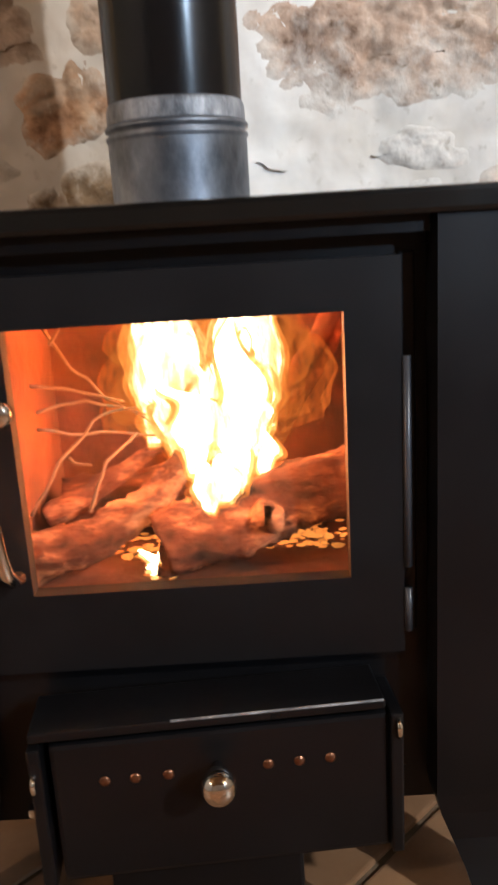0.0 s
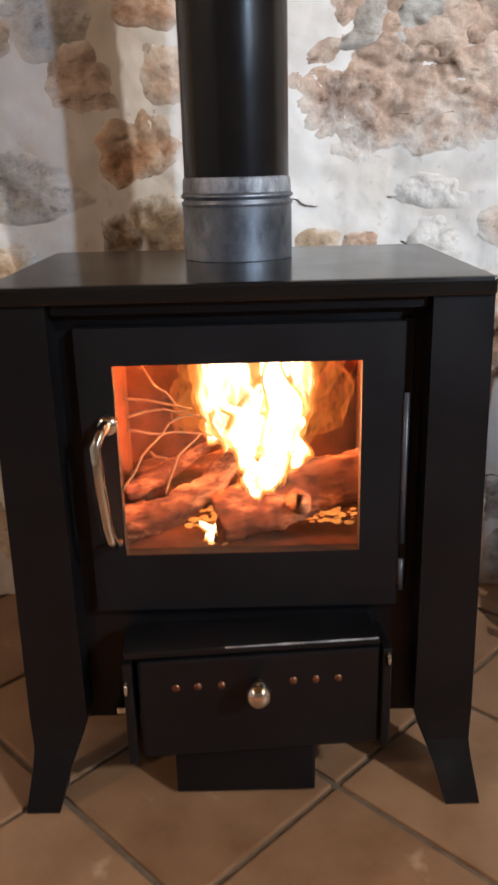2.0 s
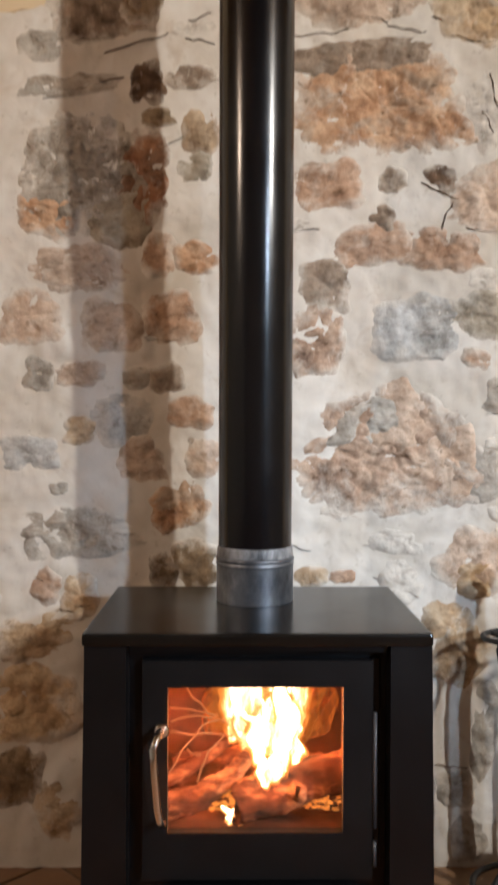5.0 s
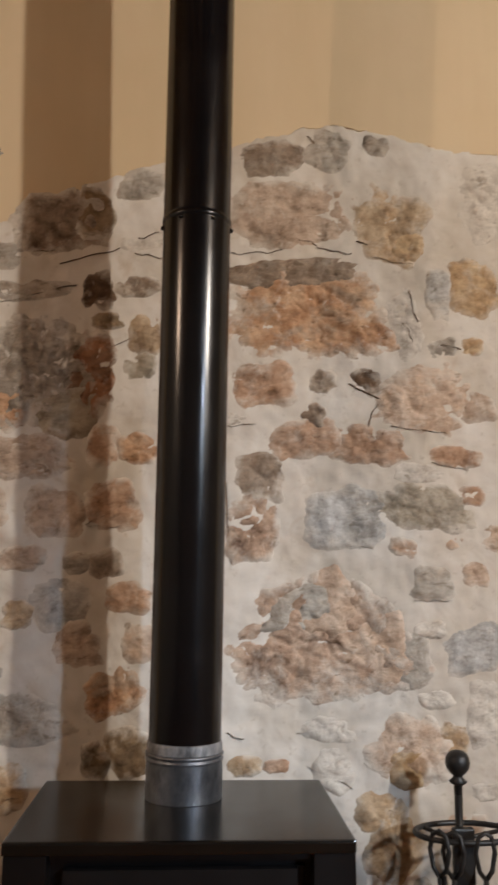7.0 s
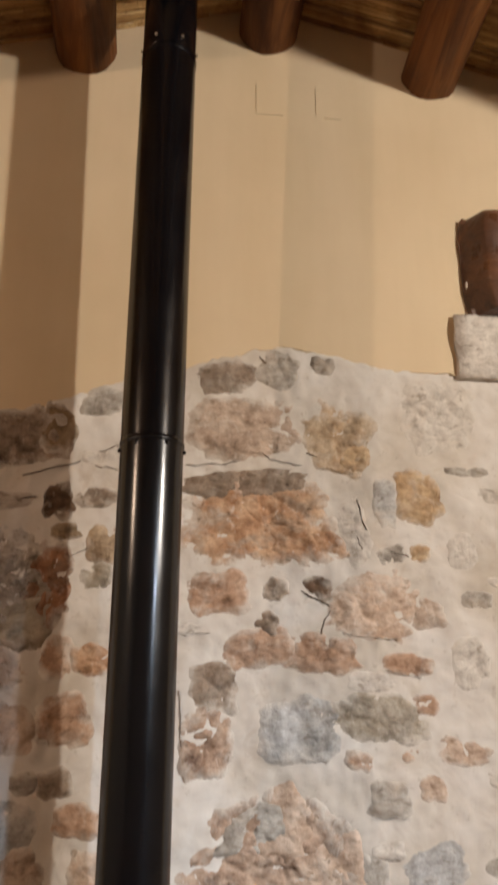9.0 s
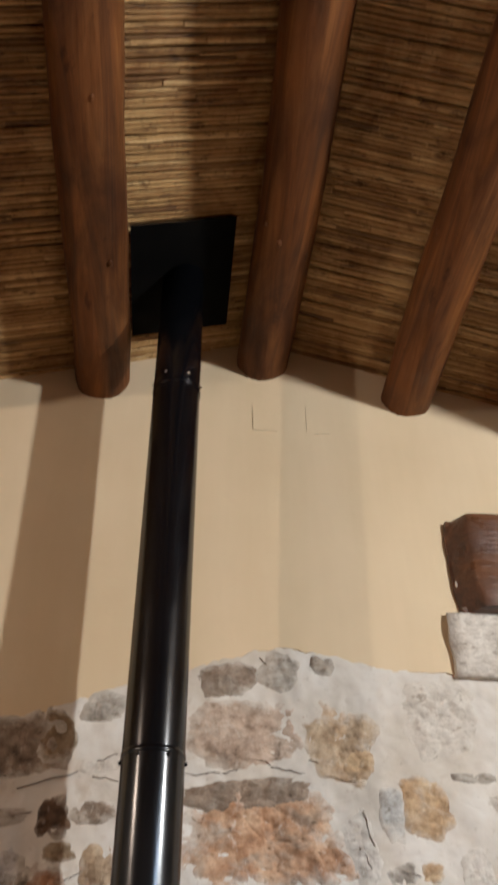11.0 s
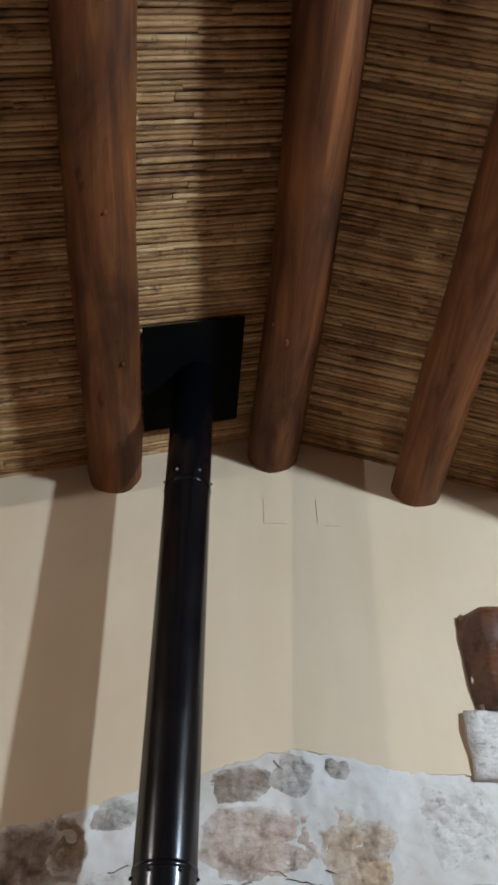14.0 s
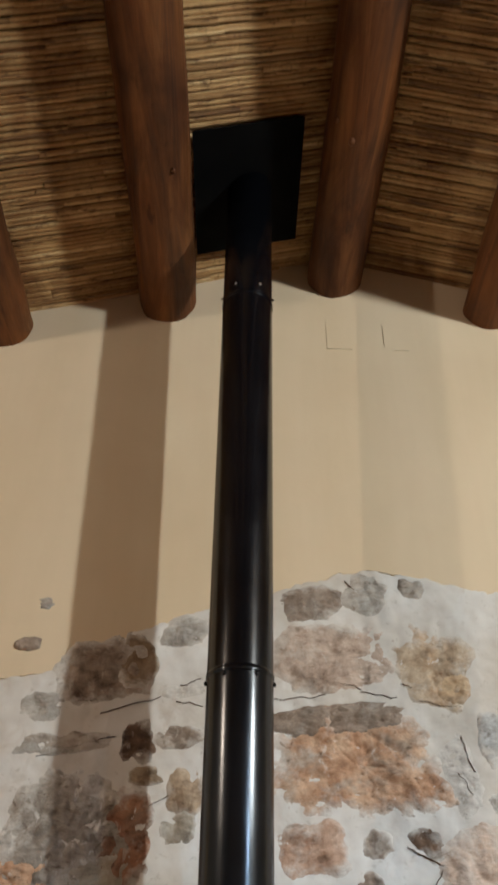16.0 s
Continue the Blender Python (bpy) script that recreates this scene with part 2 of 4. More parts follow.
def flame_material(name, low, high, strength, cover):
    n = Nodes(name)
    n.tree.nodes.remove(n.bsdf)
    glow, clear, mixer = n.add("ShaderNodeEmission"), n.add("ShaderNodeBsdfTransparent"), n.add("ShaderNodeMixShader")
    n.link(n.mix(n.noise(18, 3, 0.5), low, high), glow.inputs["Color"])
    glow.inputs["Strength"].default_value = strength
    lick = n.ramp(n.noise(46, 5, 0.65, n.scaled(1.5, 1.5, 0.4), 1.2), (0.4, (cover[0],) * 3), (0.6, (cover[1],) * 3))
    n.link(lick, mixer.inputs[0])
    n.link(clear.outputs[0], mixer.inputs[1])
    n.link(glow.outputs[0], mixer.inputs[2])
    n.link(mixer.outputs[0], n.out.inputs["Surface"])
    return n.mat


def glass_material():
    n = Nodes("stove_glass")
    n.tree.nodes.remove(n.bsdf)
    clear, gloss, mixer, fres = n.add("ShaderNodeBsdfTransparent"), n.add("ShaderNodeBsdfGlossy"), n.add("ShaderNodeMixShader"), n.add("ShaderNodeFresnel")
    clear.inputs[0].default_value = (0.95, 0.93, 0.9, 1)
    gloss.inputs["Roughness"].default_value = 0.05
    n.link(fres.outputs[0], mixer.inputs[0])
    n.link(clear.outputs[0], mixer.inputs[1])
    n.link(gloss.outputs[0], mixer.inputs[2])
    n.link(mixer.outputs[0], n.out.inputs["Surface"])
    return n.mat


ROOM = plaster_material("pale_plaster", srgb(188, 186, 182), srgb(200, 197, 192))
MORTAR, PLASTER, TILE, GROUT = mortar_material(), plaster_material("cream_plaster", srgb(214, 193, 160), srgb(224, 204, 171)), tile_material(), grout_material()
STOVE = iron_material("black_stove_paint", (0.0055, 0.0053, 0.006), 0.34, spec=0.26)
# stove black made slightly lighter: the door's grey sheen put into its colour
DOOR = iron_material("black_door_paint_with_sheen", (0.0075, 0.0072, 0.0078), 0.42, 0.1, 90, 0.2)
STOVE_TOP = iron_material("black_satin_top", (0.005, 0.0045, 0.004), 0.2, spec=0.45)
PIPE = iron_material("black_enamel_pipe", (0.003, 0.0033, 0.0045), 0.2, 0.015, 160, 0.5)
IRON = iron_material("wrought_iron", (0.012, 0.012, 0.012), 0.45, 0.4, 60)
WOOD, REED, ZINC, CHROME, BRICK, BARK, GLASS = wood_material(), reed_material(), zinc_material(), chrome_material(), firebrick_material(), bark_material(), glass_material()
# lighter grey that gives the hinge pins their lit edge by colour
HINGE_GLINT = iron_material("hinge_glint_steel", (0.05, 0.05, 0.055), 0.35, 0.4, 60)
LINTEL, SCRAPED_AND_GLINT = lintel_material(), scraped_and_glint_material()
# dark brown that paints the shade inside gaps of the mortar
CREVICE_SHADE = iron_material("shaded_gap_brown", (0.17, 0.12, 0.085), 0.9, 0.3, 40, 0.1)
HAIRLINE = iron_material("hairline_crack", (0.58, 0.5, 0.36), 0.9, 0.3, 40, 0.1)
HOLE = iron_material("soot_black", (0.002, 0.002, 0.002), 0.8, spec=0.08)
EMBER = flame_material("glowing_ember", (1.0, 0.16, 0.02, 1), (1.0, 0.42, 0.08, 1), 1.2, (0.2, 0.9))
FLAMES = (flame_material("flame_core", (1.0, 0.66, 0.34, 1), (1.0, 0.74, 0.44, 1), 10.0, (0.85, 1.0)),
          flame_material("flame_mid", (1.0, 0.42, 0.1, 1), (1.0, 0.56, 0.2, 1), 3.4, (0.05, 0.6)),
          flame_material("flame_edge", (1.0, 0.24, 0.03, 1), (1.0, 0.36, 0.07, 1), 1.8, (0.0, 0.4)),
          flame_material("flame_glow_haze", (1.0, 0.2, 0.02, 1), (1.0, 0.3, 0.05, 1), 0.8, (0.0, 0.3)))
TWIG = iron_material("dry_twig", (0.2, 0.13, 0.08), 0.8, 0.4, 60)
COPPER = iron_material("dull_copper", (0.3, 0.15, 0.09), 0.35)
COPPER.node_tree.nodes["Principled BSDF"].inputs["Metallic"].default_value = 1.0


# ---- mesh helpers ----
def finish(name, bm, material, smooth=False):
    mesh = bpy.data.meshes.new(name)
    bmesh.ops.recalc_face_normals(bm, faces=bm.faces)
    bm.to_mesh(mesh)
    bm.free()
    mesh.materials.append(material)
    if smooth:
        for p in mesh.polygons:
            p.use_smooth = True
    return mesh


def part(name, bm, material, parent, label="", smooth=False):
    """One mesh object, under a thing or a part."""
    ob = new(name, finish(name, bm, material, smooth))
    if parent:
        ob.parent = parent
        ob.matrix_parent_inverse = parent.matrix_world.inverted()
    return tagged(ob, label)


def thing(name, x, y, z, label, category, group="", kind=""):
    ob = new(name)
    ob.empty_display_size = 0.05
    ob.matrix_world = pose(x, y, z)
    return tagged(ob, label, category, group, kind)


def structure(name, bm, material, label, category, smooth=False):
    return tagged(new(name, finish(name, bm, material, smooth)), label, category, "", "structure")


def box(bm, x0, x1, y0, y1, z0, z1, bevel=0.0):
    made = bmesh.ops.create_cube(bm, size=1)["verts"]
    for v in made:
        v.co = Vector((x0 + (v.co.x + 0.5) * (x1 - x0), y0 + (v.co.y + 0.5) * (y1 - y0), z0 + (v.co.z + 0.5) * (z1 - z0)))
    if bevel:
        edges = list({e for v in made for e in v.link_edges})
        bmesh.ops.bevel(bm, geom=edges, offset=bevel, segments=2, profile=0.6, affect="EDGES")
    return bm


def boxes(*rows, bevel=0.0):
    bm = bmesh.new()
    for row in rows:
        box(bm, *row, bevel=bevel)
    return bm


def framed(x0, x1, z0, z1, hx0, hx1, hz0, hz1, y0, y1, bevel=0.003):
    """A plate with a rectangular hole, from y0 (front) to y1."""
    bm = bmesh.new()
    outer, inner = [(x0, z0), (x1, z0), (x1, z1), (x0, z1)], [(hx0, hz0), (hx1, hz0), (hx1, hz1), (hx0, hz1)]
    rings = [[bm.verts.new((x, y, z)) for x, z in ring] for y in (y0, y1) for ring in (outer, inner)]
    fo, fi, bo, bi = rings
    for i in range(4):
        j = (i + 1) % 4
        for quad in ((fo[i], fo[j], fi[j], fi[i]), (bo[j], bo[i], bi[i], bi[j]), (fo[j], fo[i], bo[i], bo[j]), (fi[i], fi[j], bi[j], bi[i])):
            bm.faces.new(quad)
    if bevel:
        sharp = [e for e in bm.edges if len(e.link_faces) == 2 and e.calc_face_angle() > 0.5]
        bmesh.ops.bevel(bm, geom=sharp, offset=bevel, segments=2, profile=0.6, affect="EDGES")
    return bm


def turned(profile, segments=32, centre=(0, 0), cap=True):
    """A body of revolution about z from (radius, z) pairs."""
    bm = bmesh.new()
    rings = [[bm.verts.new((centre[0] + r * math.cos(a), centre[1] + r * math.sin(a), z)) for a in (2 * math.pi * i / segments for i in range(segments))] for r, z in profile]
    for low, high in zip(rings, rings[1:]):
        for i in range(segments):
            j = (i + 1) % segments
            bm.faces.new((low[i], low[j], high[j], high[i]))
    if cap:
        bm.faces.new(rings[0][::-1]), bm.faces.new(rings[-1])
    return bm


def tube(points, radius, sides=10, bm=None, taper=1.0, wobble=0.0, seed=0):
    """A round bar along points; the radius goes to radius * taper."""
    bm = bm or bmesh.new()
    pts = [Vector(p) for p in points]
    rings, side = [], None
    for i, p in enumerate(pts):
        d = (pts[min(i + 1, len(pts) - 1)] - pts[max(i - 1, 0)]).normalized()
        if side is None:
            side = d.orthogonal().normalized()
        side = (side - d * side.dot(d)).normalized()
        up = d.cross(side)
        r = radius * (1 + (taper - 1) * i / max(1, len(pts) - 1))
        ring = []
        for k in range(sides):
            a = 2 * math.pi * k / sides
            w = 1 + (wobble * noise.noise(Vector((math.cos(a) * 1.5 + seed, math.sin(a) * 1.5, p.length * 9))) if wobble else 0)
            ring.append(bm.verts.new(p + (side * math.cos(a) + up * math.sin(a)) * r * w))
        rings.append(ring)
    for low, high in zip(rings, rings[1:]):
        for k in range(sides):
            m = (k + 1) % sides
            bm.faces.new((low[k], low[m], high[m], high[k]))
    bm.faces.new(rings[0][::-1]), bm.faces.new(rings[-1])
    return bm


def arc(centre, radius, start, end, count, plane="xz"):
    pts = []
    for i in range(count):
        a = radians(start + (end - start) * i / (count - 1))
        u, v = radius * math.cos(a), radius * math.sin(a)
        c = Vector(centre)
        pts.append(c + (Vector((u, 0, v)) if plane == "xz" else Vector((u, v, 0)) if plane == "xy" else Vector((0, u, v))))
    return pts


# ---- the room ----
WALL = 1.08                      # front of the stone wall
RIDGE_X, RIDGE_Z, FALL = 0.285, 3.0, 0.285
WEST, EAST, SOUTH = -2.4, 2.3, -3.2


def roof_z(x):
    return RIDGE_Z - FALL * abs(x - RIDGE_X)


def relief(x, z, plastered=True):
    """How far the mortar swells from the wall; above the ragged edge it lies under the plaster."""
    p = Vector((x * 5.5, 0.3, z * 5.5))
    sunk = min(1.0, max(0.0, (z - edge_z(x)) / 0.02)) * 0.024 if plastered else 0.0
    return -sunk + 0.009 * noise.noise(p) + 0.006 * noise.noise(p * 2.3) + 0.005 * abs(noise.noise(p * 3.9)) + 0.003 * noise.noise(p * 8.1)


def edge_z(x):
    """Height at which the stone stops and the plaster begins."""
    knots = ((-2.5, 1.5), (-0.49, 1.635), (-0.36, 1.656), (-0.25, 1.722), (-0.167, 1.757), (-0.066, 1.80), (0.118, 1.853), (0.2, 1.884), (0.32, 1.914), (0.455, 1.887), (0.585, 1.858), (2.4, 1.85))
    for (xa, za), (xb, zb) in zip(knots, knots[1:]):
        if x <= xb:
            z = za + (zb - za) * (x - xa) / (xb - xa)
            return z + 0.012 * noise.noise(Vector((x * 22, 4, 0))) + 0.005 * noise.noise(Vector((x * 70, 9, 0)))
    return 1.85


def stone_wall():
    bm = bmesh.new()
    nx, nz, x0, x1, z1 = 280, 290, -0.85, 1.15, 2.06
    rows = [[bm.verts.new((x0 + (x1 - x0) * i / nx, WALL - relief(x0 + (x1 - x0) * i / nx, z1 * j / nz), z1 * j / nz)) for i in range(nx + 1)] for j in range(nz + 1)]
    for a, b in zip(rows, rows[1:]):
        for i in range(nx):
            bm.faces.new((a[i], a[i + 1], b[i + 1], b[i]))
    return structure("wall_north", bm, MORTAR, "rough stone wall pointed with pale lime mortar", "wall", True)


def solid_wall(name, x0, x1, y0, y1, label, lean=False):
    bm = bmesh.new()
    if lean:
        ring = []
        for y in (y0, y1):
            ring.append([bm.verts.new(c) for c in ((x0, y, 0), (x1, y, 0), (x1, y, roof_z(x1) + 0.1), (RIDGE_X, y, RIDGE_Z + 0.1), (x0, y, roof_z(x0) + 0.1))])
        bm.faces.new(ring[0]), bm.faces.new(ring[1][::-1])
        for i in range(5):
            j = (i + 1) % 5
            bm.faces.new((ring[0][i], ring[0][j], ring[1][j], ring[1][i]))
    else:
        box(bm, x0, x1, y0, y1, 0, 2.6)
    return structure(name, bm, PLASTER if "core" in name else ROOM, label, "wall")


north_wall = stone_wall()
solid_wall("wall_core", WEST - 0.2, EAST + 0.2, WALL + 0.03, WALL + 0.4, "cream plastered gable wall behind the stone", True)
solid_wall("wall_south", WEST - 0.2, EAST + 0.2, SOUTH - 0.25, SOUTH, "plain pale grey plastered wall", True)


def slotted_wall(name, x0, x1, yc, half, z0, z1):
    bm = boxes((x0, x1, SOUTH, yc - half, 0, 2.6), (x0, x1, yc + half, WALL + 0.03, 0, 2.6), (x0, x1, yc - half, yc + half, 0, z0), (x0, x1, yc - half, yc + half, z1, 2.6))
    return structure(name, bm, ROOM, "unseen pale grey plastered wall with an added slot shaping the daylight", "wall")


# unseen slot, its sill and head cut daylight off the floor and plaster
slotted_wall("wall_east", EAST, EAST + 0.25, -2.7, 0.36, 1.6, 1.97)
solid_wall("wall_west", WEST - 0.25, WEST, SOUTH, WALL + 0.03, "pale grey plastered wall")


def plaster_sheet():
    """The plaster above the stone, ending in a ragged lower edge."""
    bm = bmesh.new()
    count = 420
    front, back = [], []
    xs = [WEST + (EAST - WEST) * i / count for i in range(count + 1)]
    for x in xs:
        low, high = edge_z(x), roof_z(x) + 0.06
        col = []
        for k in range(9):
            z = low + (high - low) * (k / 8) ** 1.4
            y = WALL - 0.002 - 0.004 * noise.noise(Vector((x * 2.1, 7, z * 2.1)))
            col.append(bm.verts.new((x, y, z)))
        front.append(col)
    for a, b in zip(front, front[1:]):
        for k in range(8):
            bm.faces.new((a[k], b[k], b[k + 1], a[k + 1]))
        
    made = structure("plaster_north", bm, PLASTER, "cream plaster on the upper gable wall with a ragged edge", "plaster")
    if made.data.polygons[0].normal.y > 0:
        made.data.flip_normals()
    thick = made.modifiers.new("thickness", "SOLIDIFY")
    thick.thickness, thick.offset = 0.02, -1
    return made


plaster_sheet()


def ceiling():
    """Reed matting on both slopes: rows of split canes side by side."""
    rng = random.Random(5)
    bm = bmesh.new()
    for side in (-1, 1):
        far = WEST if side < 0 else EAST
        y = SOUTH
        while y < WALL + 0.03:
            r = rng.uniform(0.005, 0.0078)
            near_row = y > -1.3
            x, stop = 0.0, abs(far - RIDGE_X)
            while x < stop:
                length = rng.choice((rng.uniform(0.08, 0.3), rng.uniform(0.3, 1.1))) if near_row else stop
                xa, xb = x, min(stop, x + length)
                dz, dy = rng.uniform(-0.003, 0.0022), rng.uniform(-0.0015, 0.0015)
                tilt = rng.uniform(-0.003, 0.003)
                ends = []
                for xx, sl in ((xa, -tilt), (xb, tilt)):
                    cx, cz = RIDGE_X + side * xx, RIDGE_Z - FALL * xx + dz
                    ends.append([bm.verts.new((cx, y + dy + sl + r * math.cos(a), cz + r * math.sin(a))) for a in (math.pi, 1.25 * math.pi, 1.5 * math.pi, 1.75 * math.pi, 2 * math.pi)])
                for k in range(4):
                    bm.faces.new((ends[0][k], ends[0][k + 1], ends[1][k + 1], ends[1][k]))
                x = xb + rng.uniform(0.0, 0.004)
            y += r * 2.0 + rng.uniform(0, 0.0012)
    # boards over the matting
    for side, far in ((-1, WEST - 0.25), (1, EAST + 0.25)):
        h = abs(far - RIDGE_X)
        v = [bm.verts.new((x, y, z + 0.014)) for x, z in ((RIDGE_X, RIDGE_Z), (RIDGE_X + side * h, RIDGE_Z - FALL * h)) for y in (SOUTH - 0.1, WALL + 0.2)]
        bm.faces.new((v[0], v[1], v[3], v[2]))
    return structure("ceiling", bm, REED, "ceiling of brown split-reed matting over log beams", "ceiling")


ceiling()


def floor():
    bm = boxes((WEST - 0.25, EAST + 0.25, SOUTH - 0.25, WALL + 0.3, -0.12, -0.004))
    return structure("floor", bm, GROUT, "terracotta tile floor laid diagonally with grey grout", "floor")


floor_slab = floor()


def log_beam(x, bottom, r, seed):
    rng = random.Random(seed)
    pts = []
    for i in range(61):
        y = SOUTH + (WALL + 0.1 - SOUTH) * i / 60
        pts.append((x + 0.012 * noise.noise(Vector((seed, y * 1.3, 0))), y, bottom + r + 0.008 * noise.noise(Vector((seed, y * 1.1, 5)))))
    bm = bmesh.new()
    rings = []
    for p in pts:
        grow = 1 + 0.06 * (WALL - p[1]) / 2
        ring = []
        for k in range(22):
            a = 2 * math.pi * k / 22
            w = r * grow * (1 + 0.1 * noise.noise(Vector((math.cos(a) * 1.2 + seed, math.sin(a) * 1.2, p[1] * 1.9))) + 0.05 * noise.noise(Vector((math.cos(a) * 3, math.sin(a) * 3 + seed, p[1] * 6))))
            ring.append(bm.verts.new((p[0] + w * math.cos(a), p[1], p[2] + w * math.sin(a))))
        rings.append(ring)
    for low, high in zip(rings, rings[1:]):
        for k in range(22):
            m = (k + 1) % 22
            bm.faces.new((low[k], low[m], high[m], high[k]))
    bm.faces.new(rings[0][::-1]), bm.faces.new(rings[-1])
    ob = thing("log_beam", x, WALL, bottom, "peeled round log beam stained reddish brown under reeds", "beam", "ceiling beams")
    trunk = part("log", bm, WOOD, ob, "", True)
    for i in range(7):
        y, a = rng.uniform(-1.0, 0.9), rng.uniform(3.5, 5.9)
        kb = bmesh.new()
        bmesh.ops.create_uvsphere(kb, u_segments=10, v_segments=6, radius=1)
        s = rng.uniform(0.005, 0.009)
        for v in kb.verts:
            v.co = Vector((x + (r * 0.97) * math.cos(a) + v.co.x * s, y + v.co.y * s * 1.5, bottom + r + r * 0.97 * math.sin(a) + v.co.z * s))
        part("knot", kb, WOOD, ob, "", True)
    return ob


log_beam(-0.66, 2.595, 0.075, 1.7)
log_beam(-0.205, 2.708, 0.083, 3.1)
log_beam(0.295, 2.826, 0.082, 5.9)
log_beam(0.745, 2.706, 0.08, 8.3)
log_beam(1.2, 2.58, 0.08, 11.2)

# ---- wood stove ----
stove = thing("wood_stove", 0.027, 0.78, 0, "black steel wood stove with a lit fire on flared legs", "stove")
part("top_plate", boxes((-0.213, 0.267, 0.612, 0.95, 0.554, 0.572), bevel=0.004), STOVE_TOP, stove, "satin black top plate")
part("top_trim", boxes((-0.15, 0.206, 0.628, 0.93, 0.543, 0.554)), STOVE, stove)

body = part("body", boxes((-0.166, 0.218, 0.93, 0.945, 0.075, 0.543), (-0.166, -0.151, 0.662, 0.93, 0.075, 0.543), (0.203, 0.218, 0.662, 0.93, 0.075, 0.543),
                          (-0.151, 0.203, 0.662, 0.93, 0.075, 0.09), (-0.151, 0.203, 0.662, 0.93, 0.53, 0.543)), STOVE, stove)
part("front_plate", framed(-0.17, 0.222, 0.075, 0.543, -0.112, 0.162, 0.272, 0.505, 0.652, 0.662), STOVE, stove)
# fire chamber
part("firebrick", boxes((-0.151, 0.203, 0.9, 0.93, 0.27, 0.53), bevel=0.002), BRICK, stove, "soot-stained firebrick")
part("firebrick", boxes((-0.151, -0.125, 0.664, 0.9, 0.27, 0.53), bevel=0.002), BRICK, stove)
part("firebrick", boxes((0.177, 0.203, 0.664, 0.9, 0.27, 0.53), bevel=0.002), BRICK, stove)
part("grate", boxes((-0.151, 0.203, 0.664, 0.93, 0.255, 0.27)), BRICK, stove)
part("baffle", boxes((-0.125, 0.177, 0.72, 0.9, 0.512, 0.522)), BRICK, stove)

door = part("door", framed(-0.133, 0.188, 0.222, 0.528, -0.098, 0.147, 0.287, 0.491, 0.636, 0.652, 0.004), DOOR, stove)
part("glass", boxes((-0.106, 0.155, 0.644, 0.648, 0.28, 0.498)), GLASS, door, "clear fireproof glass").visible_shadow = False
for z0, z1 in ((0.294, 0.457), (0.24, 0.276)):
    part("hinge", tube([(0.1912, 0.636, z0), (0.1912, 0.636, z1)], 0.0032, 12), HINGE_GLINT, door, "hinge pin in lighter grey for its lit edge", True)
part("hinge_plate", boxes((0.188, 0.2, 0.645, 0.653, 0.235, 0.53), bevel=0.002), STOVE, door)
handle = part("handle", tube([(-0.106, 0.636, 0.432), (-0.107, 0.622, 0.434), (-0.11, 0.61, 0.43), (-0.115, 0.604, 0.418), (-0.113, 0.604, 0.38), (-0.109, 0.604, 0.335), (-0.106, 0.604, 0.32), (-0.104, 0.61, 0.312), (-0.103, 0.622, 0.309)], 0.0056, 14), CHROME, door, "bright chrome bar handle", True)
part("handle_boss", turned([(0.011, 0), (0.011, 0.008), (0.008, 0.011)], 20), CHROME, handle, "", True).matrix_local = pose(-0.106, 0.637, 0.432, 90)


def leg(sx, yf, yb, name="leg"):
    """A post that tapers and flares out to a narrow foot."""
    bm = bmesh.new()
    cx = 0.028
    levels = ((0.554, 0.181, 0.238), (0.1, 0.181, 0.244), (0.085, 0.184, 0.243), (0.065, 0.192, 0.241), (0.045, 0.2, 0.243), (0.02, 0.208, 0.247), (0.0, 0.213, 0.25))
    forward = (0, 0, 0.002, 0.007, 0.015, 0.026, 0.034)
    push = -1 if yf < 0.8 else 1
    rings = []
    for (z, a, b), f in zip(levels, forward):
        front, back = (yf - f, yb - f * 0.85) if push < 0 else (yf + f * 0.85, yb + f)
        rings.append([bm.verts.new((cx + sx * x, y, z)) for x, y in ((a, front), (b, front), (b, back), (a, back))])
    for low, high in zip(rings, rings[1:]):
        for k in range(4):
            m = (k + 1) % 4
            bm.faces.new((low[k], low[m], high[m], high[k]))
    bm.faces.new(rings[0]), bm.faces.new(rings[-1][::-1])
    sharp = [e for e in bm.edges if e.calc_face_angle(0) > 1.0]
    bmesh.ops.bevel(bm, geom=sharp, offset=0.003, segments=2, profile=0.6, affect="EDGES")
    return part(name, bm, STOVE, stove)


for sx in (-1, 1):
    leg(sx, 0.617, 0.66)
    leg(sx, 0.9, 0.943)
    xa, xb = sorted((0.028 + sx * 0.222, 0.028 + sx * 0.236))
    part("side_panel", boxes((xa, xb, 0.66, 0.9, 0.098, 0.543)), STOVE, stove)

# ash drawer
drawer = part("ash_drawer", boxes((-0.092, 0.166, 0.602, 0.66, 0.07, 0.19), bevel=0.004), STOVE, stove)
part("lip", boxes((-0.105, 0.162, 0.598, 0.652, 0.196, 0.204), bevel=0.002), STOVE, drawer)
# the highlight on the lip's front edge, added as a thin pale strip
part("worn_edge", tube([(0.0, 0.5976, 0.2042), (0.08, 0.5976, 0.2042), (0.16, 0.5976, 0.2042)], 0.0011, 8), SCRAPED_AND_GLINT, drawer, "pale strip for the highlight along the lip edge")
for x, z in ((-0.104, 0.163), (0.171, 0.18)):
    part("latch", tube([(x, 0.597, z - 0.008), (x, 0.592, z - 0.003), (x, 0.592, z + 0.003), (x, 0.597, z + 0.008)], 0.0022, 8), CHROME, drawer, "small bright steel latch", True)
